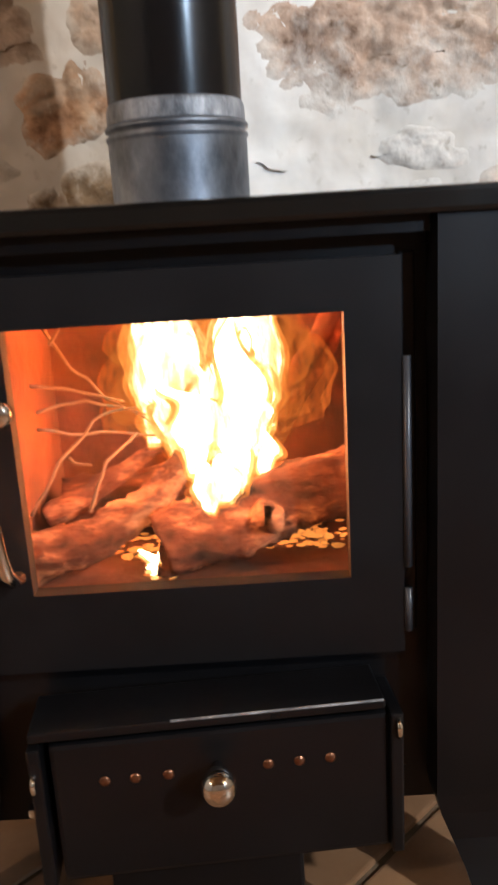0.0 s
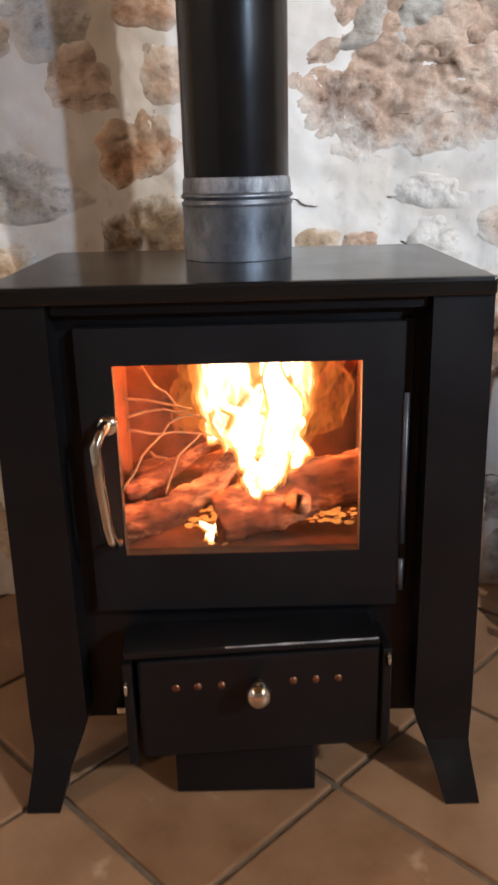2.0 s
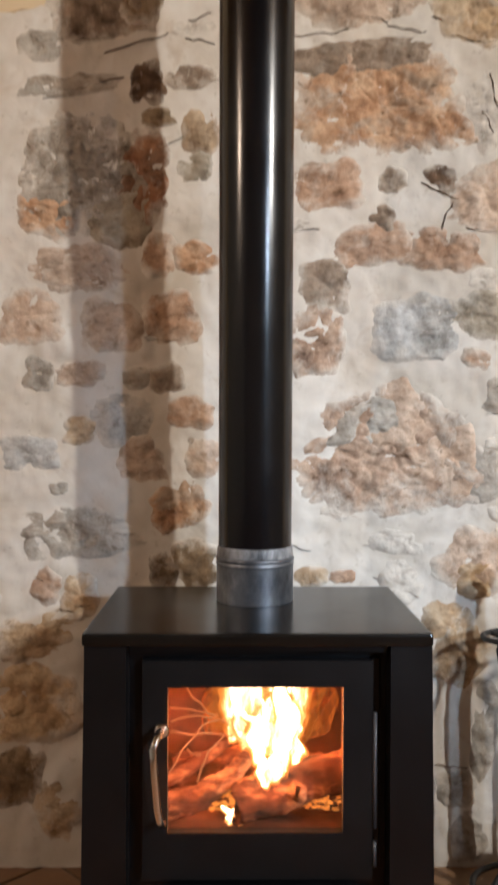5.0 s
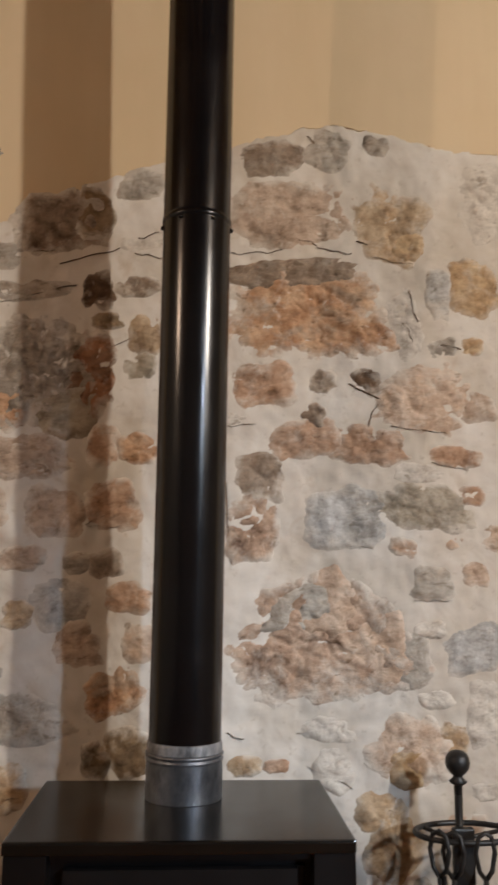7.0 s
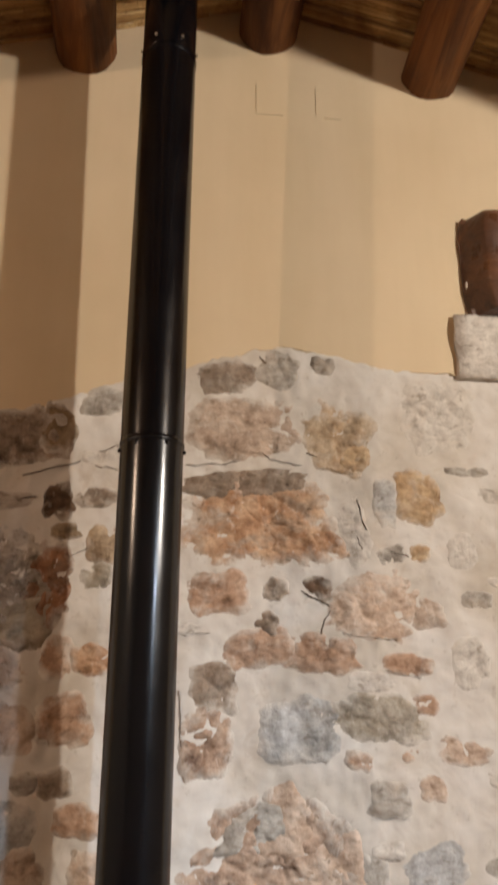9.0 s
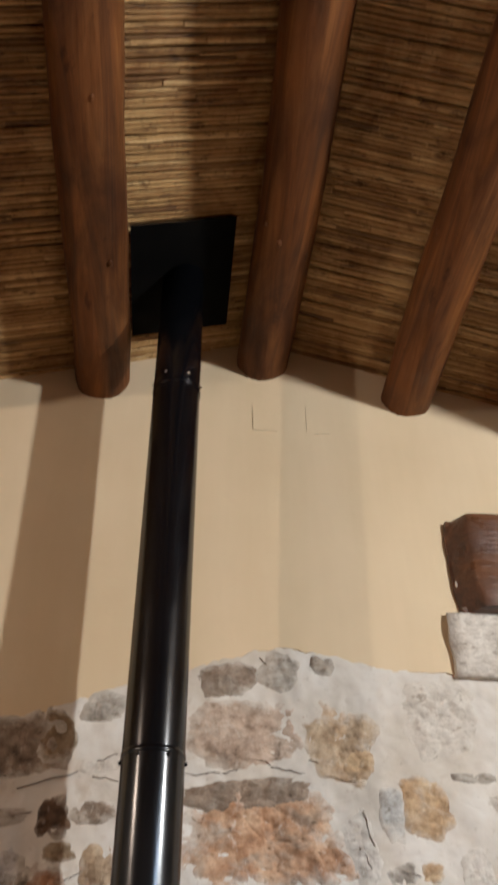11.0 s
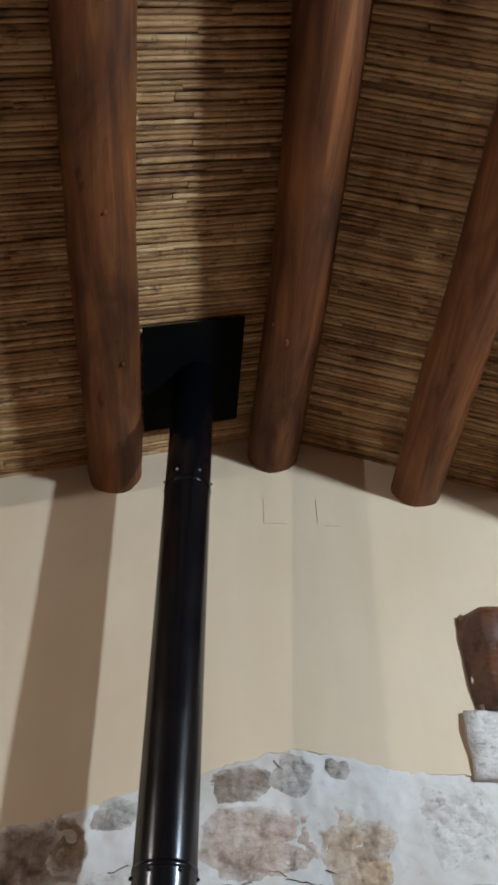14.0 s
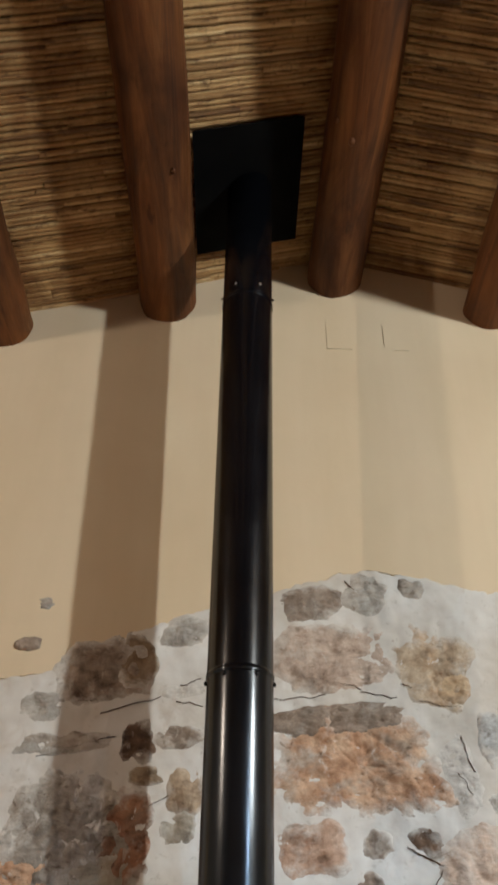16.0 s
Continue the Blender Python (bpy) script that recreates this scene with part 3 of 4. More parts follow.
for x in (-0.102, 0.17):
    part("side_flange", boxes((x - 0.005, x + 0.005, 0.596, 0.652, 0.068, 0.192), bevel=0.002), STOVE, drawer)
knob = part("knob", turned([(0.004, 0), (0.004, 0.012), (0.01, 0.016), (0.0135, 0.024), (0.0135, 0.031), (0.01, 0.037), (0.004, 0.039)], 24), CHROME, drawer, "polished round steel knob", True)
knob.matrix_local = pose(0.032, 0.604, 0.16, 90)
# the right three studs give the lit upper edge of slots as copper colour
for x in (-0.05, -0.027, -0.002, 0.074, 0.098, 0.122):
    ring = part("air_hole", turned([(0.0045, 0), (0.0045, 0.001), (0.0034, 0.002), (0.0015, 0.0026)], 16), COPPER, drawer, "coppery stud for air holes and lit vent slots", True)
    ring.matrix_local = pose(x - 0.003, 0.603, 0.156, 90)
part("ash_pan", boxes((-0.057, 0.099, 0.606, 0.9, 0.004, 0.075), bevel=0.003), STOVE, stove)
for x in (-0.112, 0.175):
    part("catch", boxes((x - 0.006, x + 0.006, 0.61, 0.65, 0.108, 0.116), bevel=0.002), CHROME, stove)

# the drawer sits slightly askew
drawer.matrix_basis = Matrix.Translation((0.166, 0.652, 0)) @ Matrix.Rotation(radians(4.0), 4, "Z") @ Matrix.Translation((-0.166, -0.652, 0))

# ---- the fire ----
def log(name, points, r, seed, label, taper=0.9, sides=28):
    fine = []
    pts = [Vector(p) for p in points]
    for a, b in zip(pts, pts[1:]):
        fine += [a.lerp(b, k / 14) for k in range(14)]
    fine.append(pts[-1])
    fine = [p + Vector((0, 0.004 * noise.noise(p * 30 + Vector((seed, 0, 0))), 0.004 * noise.noise(p * 30 + Vector((0, seed, 0))))) for p in fine]
    bm = tube(fine, r, sides, None, taper, 0.3, seed)
    bm.normal_update()
    for v in bm.verts:
        g = v.co * 70 + Vector((seed, 0, 0))
        v.co += v.normal * r * (0.22 * abs(noise.noise(g)) + 0.12 * noise.noise(g * 2.5) - 0.1)
    ob = new(name, finish(name, bm, BARK, True))
    return tagged(ob, label, "firewood", "burning firewood")


log("firewood_log", [(-0.118, 0.7, 0.292), (-0.06, 0.705, 0.304), (-0.005, 0.715, 0.335), (0.03, 0.73, 0.375)], 0.026, 2.0, "charred curved log burning on the grate", 0.4)
log("firewood_log", [(0.0, 0.7, 0.297), (0.06, 0.71, 0.312), (0.12, 0.72, 0.327), (0.172, 0.73, 0.338)], 0.032, 5.0, "thick charred log with rough bark on the grate", 1.05)
log("firewood_stub", [(0.085, 0.69, 0.325), (0.087, 0.672, 0.328)], 0.015, 23.0, "broken branch stub on the thick log", 0.85)
log("firewood_log", [(-0.1, 0.8, 0.3), (0.02, 0.81, 0.31), (0.15, 0.8, 0.3)], 0.03, 9.0, "charred log lying behind the flames")
log("firewood_log", [(0.09, 0.79, 0.36), (0.13, 0.81, 0.42), (0.172, 0.82, 0.485)], 0.016, 12.0, "slim charred branch leaning against the firebrick", 0.8)
log("firewood_stub", [(0.0, 0.69, 0.275), (0.004, 0.692, 0.305)], 0.009, 14.0, "short glowing stub below the logs")
log("firewood_log", [(-0.11, 0.76, 0.31), (-0.04, 0.77, 0.345), (0.0, 0.78, 0.37)], 0.014, 17.0, "slim charred branch beside the flames", 0.3)
def crooked(pts, k):
    """A bent, uneven line along pts."""
    made, pts = [], [Vector(p) for p in pts]
    for a, c in zip(pts, pts[1:]):
        made += [a.lerp(c, q / 4) for q in range(4)]
    made.append(pts[-1])
    return [p + Vector((0, 0.006 * noise.noise(p * 60 + Vector((k, 0, 0))), 0.005 * noise.noise(p * 55 + Vector((0, k * 3, 0))))) for p in made]


for k, pts in enumerate((((-0.095, 0.72, 0.495), (-0.07, 0.73, 0.45), (-0.045, 0.74, 0.42), (-0.01, 0.75, 0.395)), ((-0.11, 0.7, 0.33), (-0.085, 0.71, 0.37), (-0.055, 0.73, 0.402), (-0.02, 0.74, 0.41)),
                         ((-0.1, 0.71, 0.437), (-0.07, 0.72, 0.433), (-0.03, 0.74, 0.415)), ((-0.1, 0.72, 0.415), (-0.06, 0.73, 0.42), (-0.01, 0.75, 0.4)),
                         ((-0.06, 0.7, 0.335), (-0.045, 0.71, 0.37), (-0.02, 0.73, 0.39)), ((-0.082, 0.718, 0.47), (-0.076, 0.712, 0.475), (-0.07, 0.708, 0.486)),
                         ((-0.1, 0.715, 0.398), (-0.05, 0.73, 0.39), (0.0, 0.75, 0.38)), ((-0.075, 0.71, 0.376), (-0.07, 0.705, 0.372), (-0.055, 0.7, 0.37)))):
    tagged(new("twig", finish("twig", tube(crooked(pts, k), 0.0017, 7, None, 0.6), TWIG, True)), "thin dry twig catching fire among the logs", "twig", "kindling twigs")


def flame(x, y, z, h, w, seed, outer=0):
    bm = bmesh.new()
    rings = []
    for i in range(19):
        q = i / 18
        r = w * (0.25 + 1.1 * q) if q < 0.3 else w * (0.58 + 0.42 * math.sin(math.pi * (q - 0.05))) * (1 - q ** 5)
        sway = Vector((noise.noise(Vector((seed, q * 2.6, 0))), noise.noise(Vector((seed, q * 2.6, 8))), 0)) * (0.028 * q + 0.004)
        ring = []
        for k in range(14):
            a = 2 * math.pi * k / 14
            rr = (r + 0.0015) * (1 + 0.45 * noise.noise(Vector((math.cos(a) * 1.4 + seed, math.sin(a) * 1.4, q * 4.5))))
            ring.append(bm.verts.new((x + sway.x + rr * math.cos(a), y + sway.y + 0.6 * rr * math.sin(a), z + h * q)))
        rings.append(ring)
    for low, high in zip(rings, rings[1:]):
        for k in range(14):
            m = (k + 1) % 14
            bm.faces.new((low[k], low[m], high[m], high[k]))
    bm.faces.new(rings[0][::-1]), bm.faces.new(rings[-1])
    ob = part("flame_sheath" if outer else "flame_tongue", bm, FLAMES[outer], blaze, "", True)
    ob.visible_shadow = False
    return ob


blaze = thing("fire", 0.02, 0.74, 0.27, "bright white-yellow flames rising from burning logs", "fire")
for x, y, z, h, w, seed in ((0.014, 0.745, 0.36, 0.185, 0.021, 1.0), (-0.003, 0.755, 0.385, 0.15, 0.015, 4.0), (0.078, 0.755, 0.345, 0.19, 0.018, 7.0), (0.055, 0.735, 0.32, 0.15, 0.02, 11.0), (0.024, 0.74, 0.35, 0.1, 0.02, 13.0),
                            (0.03, 0.7, 0.36, 0.08, 0.016, 15.0), (0.064, 0.7, 0.335, 0.15, 0.016, 17.0), (0.04, 0.69, 0.325, 0.05, 0.01, 18.0), (-0.012, 0.695, 0.274, 0.02, 0.005, 19.0), (0.004, 0.69, 0.276, 0.028, 0.004, 20.0),
                            (0.095, 0.765, 0.38, 0.13, 0.01, 41.0), (-0.008, 0.75, 0.375, 0.11, 0.012, 44.0), (0.088, 0.72, 0.345, 0.07, 0.01, 47.0), (0.052, 0.69, 0.32, 0.06, 0.011, 48.0)):
    flame(x, y, z, h, w, seed)
    flame(x, y, z - 0.004, h * 1.04, w * 1.3, seed, 1)
    flame(x, y, z - 0.006, h * 1.06, w * 1.7, seed, 2)
# wide faint shells that paint the orange glow around the whole blaze
for x, y, z, h, w, seed, layer in ((0.04, 0.765, 0.33, 0.2, 0.088, 53.0, 3), (0.05, 0.77, 0.32, 0.21, 0.105, 55.0, 3), (0.1, 0.78, 0.37, 0.15, 0.03, 57.0, 3)):
    flame(x, y, z, h, w, seed, layer)
bed = bmesh.new()
rng = random.Random(8)
for i in range(150):
    m = bmesh.ops.create_icosphere(bed, subdivisions=1, radius=rng.uniform(0.0012, 0.0032))["verts"]
    at = Vector((rng.choice((rng.gauss(0.12, 0.03), rng.gauss(-0.01, 0.03))), rng.uniform(0.725, 0.78), 0.274 + rng.uniform(0, 0.008)))
    for v in m:
        v.co = Vector((v.co.x * 2.2, v.co.y, v.co.z * 0.8)) * (1 + 0.7 * noise.noise((v.co + at * 3) * 190)) + at
tagged(new("embers", finish("embers", bed, EMBER)), "bed of glowing orange embers on the grate", "embers", "", "stuff")

# ---- stove pipe ----
PX, PY = 0.027, 0.838
flue = thing("stove_pipe", PX, PY, 0.572, "tall black enamelled stove pipe rising to the ceiling", "stove pipe")


def leaned(bm):
    """The pipe leans slightly from the wall as it rises."""
    for v in bm.verts:
        v.co.y -= 0.036 * (v.co.z - 0.6)
    return bm


part("collar", leaned(turned([(0.0625, 0.572), (0.0625, 0.573), (0.0625, 0.63), (0.0625, 0.631), (0.0638, 0.633), (0.0638, 0.635), (0.0612, 0.637), (0.0612, 0.6385), (0.0642, 0.6405), (0.0642, 0.6425), (0.0622, 0.645)], 64, (PX, PY))), ZINC, flue, "bare scuffed steel collar", True)
part("scraped_band", leaned(turned([(0.0618, 0.645), (0.0618, 0.646), (0.0616, 0.657), (0.0606, 0.6605), (0.0596, 0.662)], 64, (PX, PY))), SCRAPED_AND_GLINT, flue, "pale scraped steel band", True)
for z0, z1 in ((0.65, 1.549), (1.549, 2.456), (2.456, 2.96)):
    outline = [(0.0595, z0), (0.0595, z0 + 0.001), (0.0595, z1 - 0.0125), (0.0595, z1 - 0.012), (0.0612, z1 - 0.01), (0.0612, z1 - 0.002), (0.0597, z1 - 0.001), (0.0597, z1)]
    part("pipe_section", leaned(turned(outline if z1 < 2.9 else outline[:2] + [(0.0595, z1)], 64, (PX, PY))), PIPE, flue, "", True)
for z in (1.533, 2.478):
    for a in (-118, -62, 0, 180):
        rb = bmesh.new()
        bmesh.ops.create_uvsphere(rb, u_segments=10, v_segments=6, radius=0.0042)
        for v in rb.verts:
            v.co += Vector((PX + 0.0605 * math.cos(radians(a)), PY + 0.0605 * math.sin(radians(a)), z))
        part("rivet", leaned(rb), PIPE if z < 2 else CHROME, flue, "", True)
plate = bmesh.new()
box(plate, -0.12, 0.165, 0.555, 0.945, 0, 0.006)
for v in plate.verts:
    v.co.z += roof_z(v.co.x) - 0.035
tagged(new("ceiling_plate", finish("ceiling_plate", plate, HOLE)), "matt black square plate where the pipe meets the reeds", "ceiling plate")

# ---- stones of the wall ----
stone_count = [0]
stone_places = []


def stone(x, z, w, h, tone, turn=0, proud=1, taper=0):
    """One stone bedded in the mortar: a broken face whose rim sinks under the lime."""
    stone_count[0] += 1
    stone_places.append((x, z, w, h))
    seed = stone_count[0] * 3.7
    rng = random.Random(stone_count[0] * 11)
    bm = bmesh.new()
    sides = int(min(150, max(48, w * 560)))
    rings = sides // 4
    rough = {"pitted": 1.5, "rust": 1.3, "quartz": 1.4, "rust_dark": 1.4, "lime": 0.7, "blue": 0.7, "rose": 0.75}.get(tone, 1.0)
    c, s = math.cos(radians(turn)), math.sin(radians(turn))
    # an angular outline: the common part of some half planes
    cuts = [(math.pi / 2 * k + rng.uniform(-0.13, 0.13), rng.uniform(0.92, 1.0)) for k in range(4)]
    cuts += [(math.pi / 2 * (k + 0.5) + rng.uniform(-0.3, 0.3), rng.uniform(0.9, 1.18)) for k in range(4)]
    slope = Vector((rng.uniform(-0.05, 0.05), 0, rng.uniform(-0.07, 0.03)))
    chip = 26 if rough > 1.2 else 18
    loops = []
    for j in range(1, rings + 1):
        q = j / rings
        loop = []
        for i in range(sides):
            a = 2 * math.pi * i / sides
            ca, sa = math.cos(a), math.sin(a)
            out = min([1.4] + [d / math.cos(a - t) for t, d in cuts if math.cos(a - t) > 0.05])
            out *= 1.15 * (1 + 0.1 * noise.noise(Vector((ca * 2 + seed, sa * 2, 0))) + 0.045 * noise.noise(Vector((ca * 7 + seed, sa * 6, 3))) + 0.035 * noise.noise(Vector((ca * 17 + seed, sa * 17, 5))))
            u, v = q * out * ca * w / 2, q * out * sa * h / 2
            u *= 1 - taper * v / (h / 2)
            p = Vector((x + c * u - s * v, 0, z + s * u + c * v))
            g = Vector((p.x * 24 + seed, 1, p.z * 24))
            facet = 0.008 * abs(noise.noise(g * 0.7)) + 0.004 * noise.noise(g * 1.6) + 0.003 * abs(noise.noise(g * 3.2))
            first, second = noise.voronoi(Vector((p.x, seed, p.z * 1.3)) * chip)[0][:2]
            facet -= 0.0032 * max(0.0, 1 - (second - first) * 3.2)
            lift = relief(p.x, p.z, False) + 0.0035 * proud + (slope.x * u + slope.z * v) * (1 - q ** 4) + rough * facet * (1 - 0.5 * q * q) - 0.0062 * proud * q ** 5 - 0.002 * q ** 4
            loop.append(bm.verts.new((p.x, WALL - lift, p.z)))
        loops.append(loop)
    hub = bm.verts.new((x, sum(v.co.y for v in loops[0]) / sides, z))
    for i in range(sides):
        bm.faces.new((hub, loops[0][i], loops[0][(i + 1) % sides]))
    for a, b in zip(loops, loops[1:]):
        for i in range(sides):
            k = (i + 1) % sides
            bm.faces.new((a[i], b[i], b[k], a[k]))
    ob = part("stone", bm, STONES[tone], north_wall, "", True)
    rim = ob.data.attributes.new("rim", "FLOAT", "POINT")
    for n, at in enumerate(rim.data):
        at.value = 0.0 if n == sides * rings else ((n // sides + 1) / rings) ** 3 * (0.35 if proud > 1.9 else 1.0)
    return ob


stone(0.181, 1.824, 0.150, 0.082, "umber", 8, 1.5, 0)
stone(0.310, 1.856, 0.096, 0.107, "grey", -25, 1.4, 0)
stone(0.414, 1.866, 0.065, 0.048, "grey", -15, 1, 0)
stone(0.243, 1.694, 0.296, 0.168, "rose", -3, 1, 0)
stone(0.443, 1.678, 0.165, 0.173, "tan", -5, 1, 0)
stone(0.479, 1.634, 0.077, 0.075, "ochre", 5, 2, 0)
stone(0.264, 1.478, 0.346, 0.199, "rust", 0, 1.2, 0.05)
stone(0.234, 1.563, 0.287, 0.068, "umber", 2, 2.2, 0)
stone(0.545, 1.531, 0.062, 0.119, "blue", 0, 1, 0)
stone(0.623, 1.544, 0.111, 0.140, "ochre", 0, 1.3, 0)
stone(0.617, 1.416, 0.049, 0.042, "ochre", 0, 0.7, 0)
stone(0.170, 1.318, 0.144, 0.095, "brick", 4, 1.2, 0.1)
stone(0.295, 1.331, 0.058, 0.054, "umber", -5, 1.2, 0)
stone(0.510, 1.299, 0.214, 0.151, "blush", 0, 1.1, 0.05)
stone(0.625, 1.287, 0.073, 0.073, "rose", 0, 1, 0.3)
stone(0.279, 1.262, 0.055, 0.048, "umber", -30, 1.2, 0.5)
stone(0.254, 1.208, 0.159, 0.082, "brick", 8, 1, 0.2)
stone(0.392, 1.198, 0.165, 0.085, "brick", -4, 1, 0)
stone(0.573, 1.177, 0.119, 0.050, "brick", -5, 1.1, 0)
stone(0.168, 1.131, 0.112, 0.104, "umber", -12, 1, 0)
stone(0.151, 1.023, 0.107, 0.143, "pitted", 0, 1.1, 0.1)
stone(0.349, 1.048, 0.186, 0.133, "blue", 6, 1.3, 0.15)
stone(0.502, 1.074, 0.224, 0.102, "olive_grey", -8, 1.2, 0.1)
stone(0.460, 0.988, 0.065, 0.040, "brick", -12, 0.9, 0)
stone(0.605, 1.098, 0.059, 0.044, "brick", 0, 0.6, 0)
stone(0.520, 0.915, 0.090, 0.074, "grey", 0, 1.1, 0.15)
stone(0.607, 0.936, 0.059, 0.055, "blush", 10, 0.8, 0)
stone(0.286, 0.811, 0.352, 0.245, "pitted", 2, 1.3, 0.45)
stone(0.309, 0.880, 0.105, 0.155, "blush", -6, 2.4, 0.4)
stone(0.257, 0.866, 0.158, 0.091, "grey", 14, 2.6, 0.3)
stone(0.412, 0.795, 0.102, 0.158, "blush", 0, 2.4, 0.1)
stone(0.476, 0.774, 0.077, 0.125, "grey", -8, 1.2, 0.4)
stone(0.511, 0.826, 0.071, 0.038, "lime", 0, 1, 0)
stone(0.602, 0.794, 0.131, 0.103, "blue", 12, 0.9, 0.1)
stone(0.519, 0.690, 0.070, 0.039, "lime", 5, 1, 0)
stone(0.467, 0.596, 0.177, 0.140, "blush", -8, 1.2, 0.1)
stone(0.464, 0.561, 0.087, 0.075, "ochre", 8, 2.2, 0)
stone(0.552, 0.596, 0.068, 0.092, "tan", -8, 1, 0)
stone(0.407, 0.483, 0.113, 0.077, "tan", -5, 1, 0)
stone(0.141, 0.566, 0.080, 0.041, "tan", 0, 1, 0)
stone(0.203, 0.566, 0.052, 0.029, "brick", 0, 1, 0)
stone(0.300, 0.635, 0.119, 0.049, "lime", -5, 1, 0.3)
stone(0.318, 0.560, 0.089, 0.080, "lime", -22, 1, 0.2)
stone(-0.261, 1.662, 0.207, 0.134, "umber", 12, 1.2, 0.1)
stone(-0.189, 1.685, 0.083, 0.124, "olive", 6, 1.7, 0.2)
stone(-0.094, 1.752, 0.106, 0.072, "grey", 10, 1.2, 0.1)
stone(-0.174, 1.513, 0.073, 0.091, "dark", -4, 1.2, 0)
stone(-0.093, 1.523, 0.108, 0.047, "umber", 0, 1, 0)
stone(-0.154, 1.446, 0.074, 0.039, "olive", 0, 1, 0)
stone(-0.072, 1.424, 0.081, 0.090, "tan", -6, 1.1, 0)
stone(-0.086, 1.352, 0.072, 0.062, "olive_grey", 5, 1, 0)
stone(-0.292, 1.344, 0.243, 0.234, "quartz", 8, 1.5, 0.15)
stone(-0.182, 1.331, 0.106, 0.193, "rust_dark", -8, 1.6, 0.1)
stone(-0.227, 1.249, 0.133, 0.113, "olive_grey", 10, 2.2, -0.2)
stone(-0.364, 1.262, 0.135, 0.092, "rust", -18, 1.3, 0)
stone(-0.152, 1.186, 0.071, 0.095, "brick", 0, 1.1, 0.1)
stone(-0.081, 1.181, 0.091, 0.068, "rust", 0, 1, 0)
stone(-0.290, 1.153, 0.182, 0.076, "rose", 0, 0.9, 0)
stone(-0.398, 1.067, 0.120, 0.112, "blush", 5, 1, 0.2)
stone(-0.234, 1.050, 0.133, 0.106, "rose", -5, 1.1, -0.1)
stone(-0.131, 1.063, 0.112, 0.110, "brick", 12, 1.3, 0)
stone(-0.383, 0.955, 0.065, 0.065, "grey", -10, 1, 0)
stone(-0.306, 0.955, 0.101, 0.053, "rose", 3, 1, 0)
stone(-0.196, 0.948, 0.059, 0.046, "grey", 0, 1, 0)
stone(-0.141, 0.949, 0.076, 0.059, "umber", 10, 1.3, 0)
stone(-0.092, 0.882, 0.089, 0.066, "brick", 0, 1.4, 0)
stone(-0.306, 0.848, 0.066, 0.061, "tan", 0, 0.9, 0)
stone(-0.225, 0.872, 0.129, 0.106, "blue", 14, 0.9, 0.1)
stone(-0.189, 0.794, 0.100, 0.094, "rose", -6, 1, 0.35)
stone(-0.068, 0.793, 0.075, 0.079, "blush", 0, 1, 0)
stone(-0.116, 0.706, 0.116, 0.099, "rust", 14, 1.2, 0.1)
stone(-0.082, 0.592, 0.095, 0.104, "olive", 0, 1.3, 0)
stone(-0.142, 0.581, 0.065, 0.078, "olive", -4, 1, 0)
stone(-0.402, 0.803, 0.121, 0.070, "blue", 0, 0.8, 0)
stone(-0.328, 0.653, 0.252, 0.110, "grey", 3, 0.9, 0.35)
stone(-0.370, 0.546, 0.073, 0.065, "brick", -42, 1, 0)
stone(-0.306, 0.531, 0.073, 0.096, "tan", 0, 1, 0.2)
stone(-0.395, 0.449, 0.168, 0.088, "tan", 12, 1.1, 0)
stone(-0.402, 0.319, 0.201, 0.162, "ochre", 6, 1, 0.1)
stone(-0.427, 0.179, 0.113, 0.117, "olive", -8, 0.9, 0)
stone(-0.348, 0.115, 0.098, 0.124, "tan", 0, 0.8, 0)
stone(0.435, 0.421, 0.112, 0.142, "tan", -28, 1.2, 0)
stone(0.424, 0.152, 0.088, 0.075, "grey", 0, 1.3, 0)
stone(0.482, 0.279, 0.055, 0.229, "grey", -4, 1, 0)
stone(0.451, 0.062, 0.075, 0.100, "grey", 8, 1, 0)
stone(0.710, 1.180, 0.085, 0.114, "lime", 0, 1, 0)
stone(0.731, 1.316, 0.079, 0.041, "grey", 0, 0.8, 0)
stone(0.718, 1.424, 0.071, 0.090, "lime", 0, 0.8, 0)
stone(-0.378, 1.582, 0.102, 0.062, "grey", 5, 0.8, 0)
stone(-0.337, 1.506, 0.221, 0.049, "grey", 5, 0.8, 0)
stone(-0.324, 1.156, 0.200, 0.091, "rose", 4, 0.8, 0)
stone(0.497, 1.141, 0.107, 0.042, "lime", 0, 0.6, 0)
stone(0.622, 0.664, 0.080, 0.139, "lime", 0, 0.9, 0)
stone(0.620, 0.518, 0.073, 0.036, "lime", 0, 0.9, 0)
stone(0.471, 1.465, 0.067, 0.175, "lime", 10, 0.6, 0)
stone(0.689, 1.75, 0.183, 0.189, "lime", 0, 0.9, 0)
stone(0.393, 1.334, 0.075, 0.062, "dark", -35, 0.5, 0.4)

# smaller limewashed stones where the mortar lies open
filler = random.Random(21)
for attempt in range(900):
    x, z, w, h = filler.uniform(-0.62, 0.82), filler.uniform(0.12, 1.78), filler.uniform(0.04, 0.12), filler.uniform(0.022, 0.055)
    if z < edge_z(x) - 0.06 and all(abs(x - a) > (w + c) * 0.5 + 0.004 or abs(z - b) > (h + d) * 0.5 + 0.004 for a, b, c, d in stone_places) and stone_count[0] < 150:
        stone(x, z, w, h, filler.choice(("lime", "lime", "lime", "blush", "grey")), filler.uniform(-14, 14), 0.6)

# small stones bared in the plaster
stone(-0.411, 1.813, 0.05, 0.034, "grey", 0, 2.2)
stone(-0.434, 1.716, 0.056, 0.032, "umber", 0, 2.2)


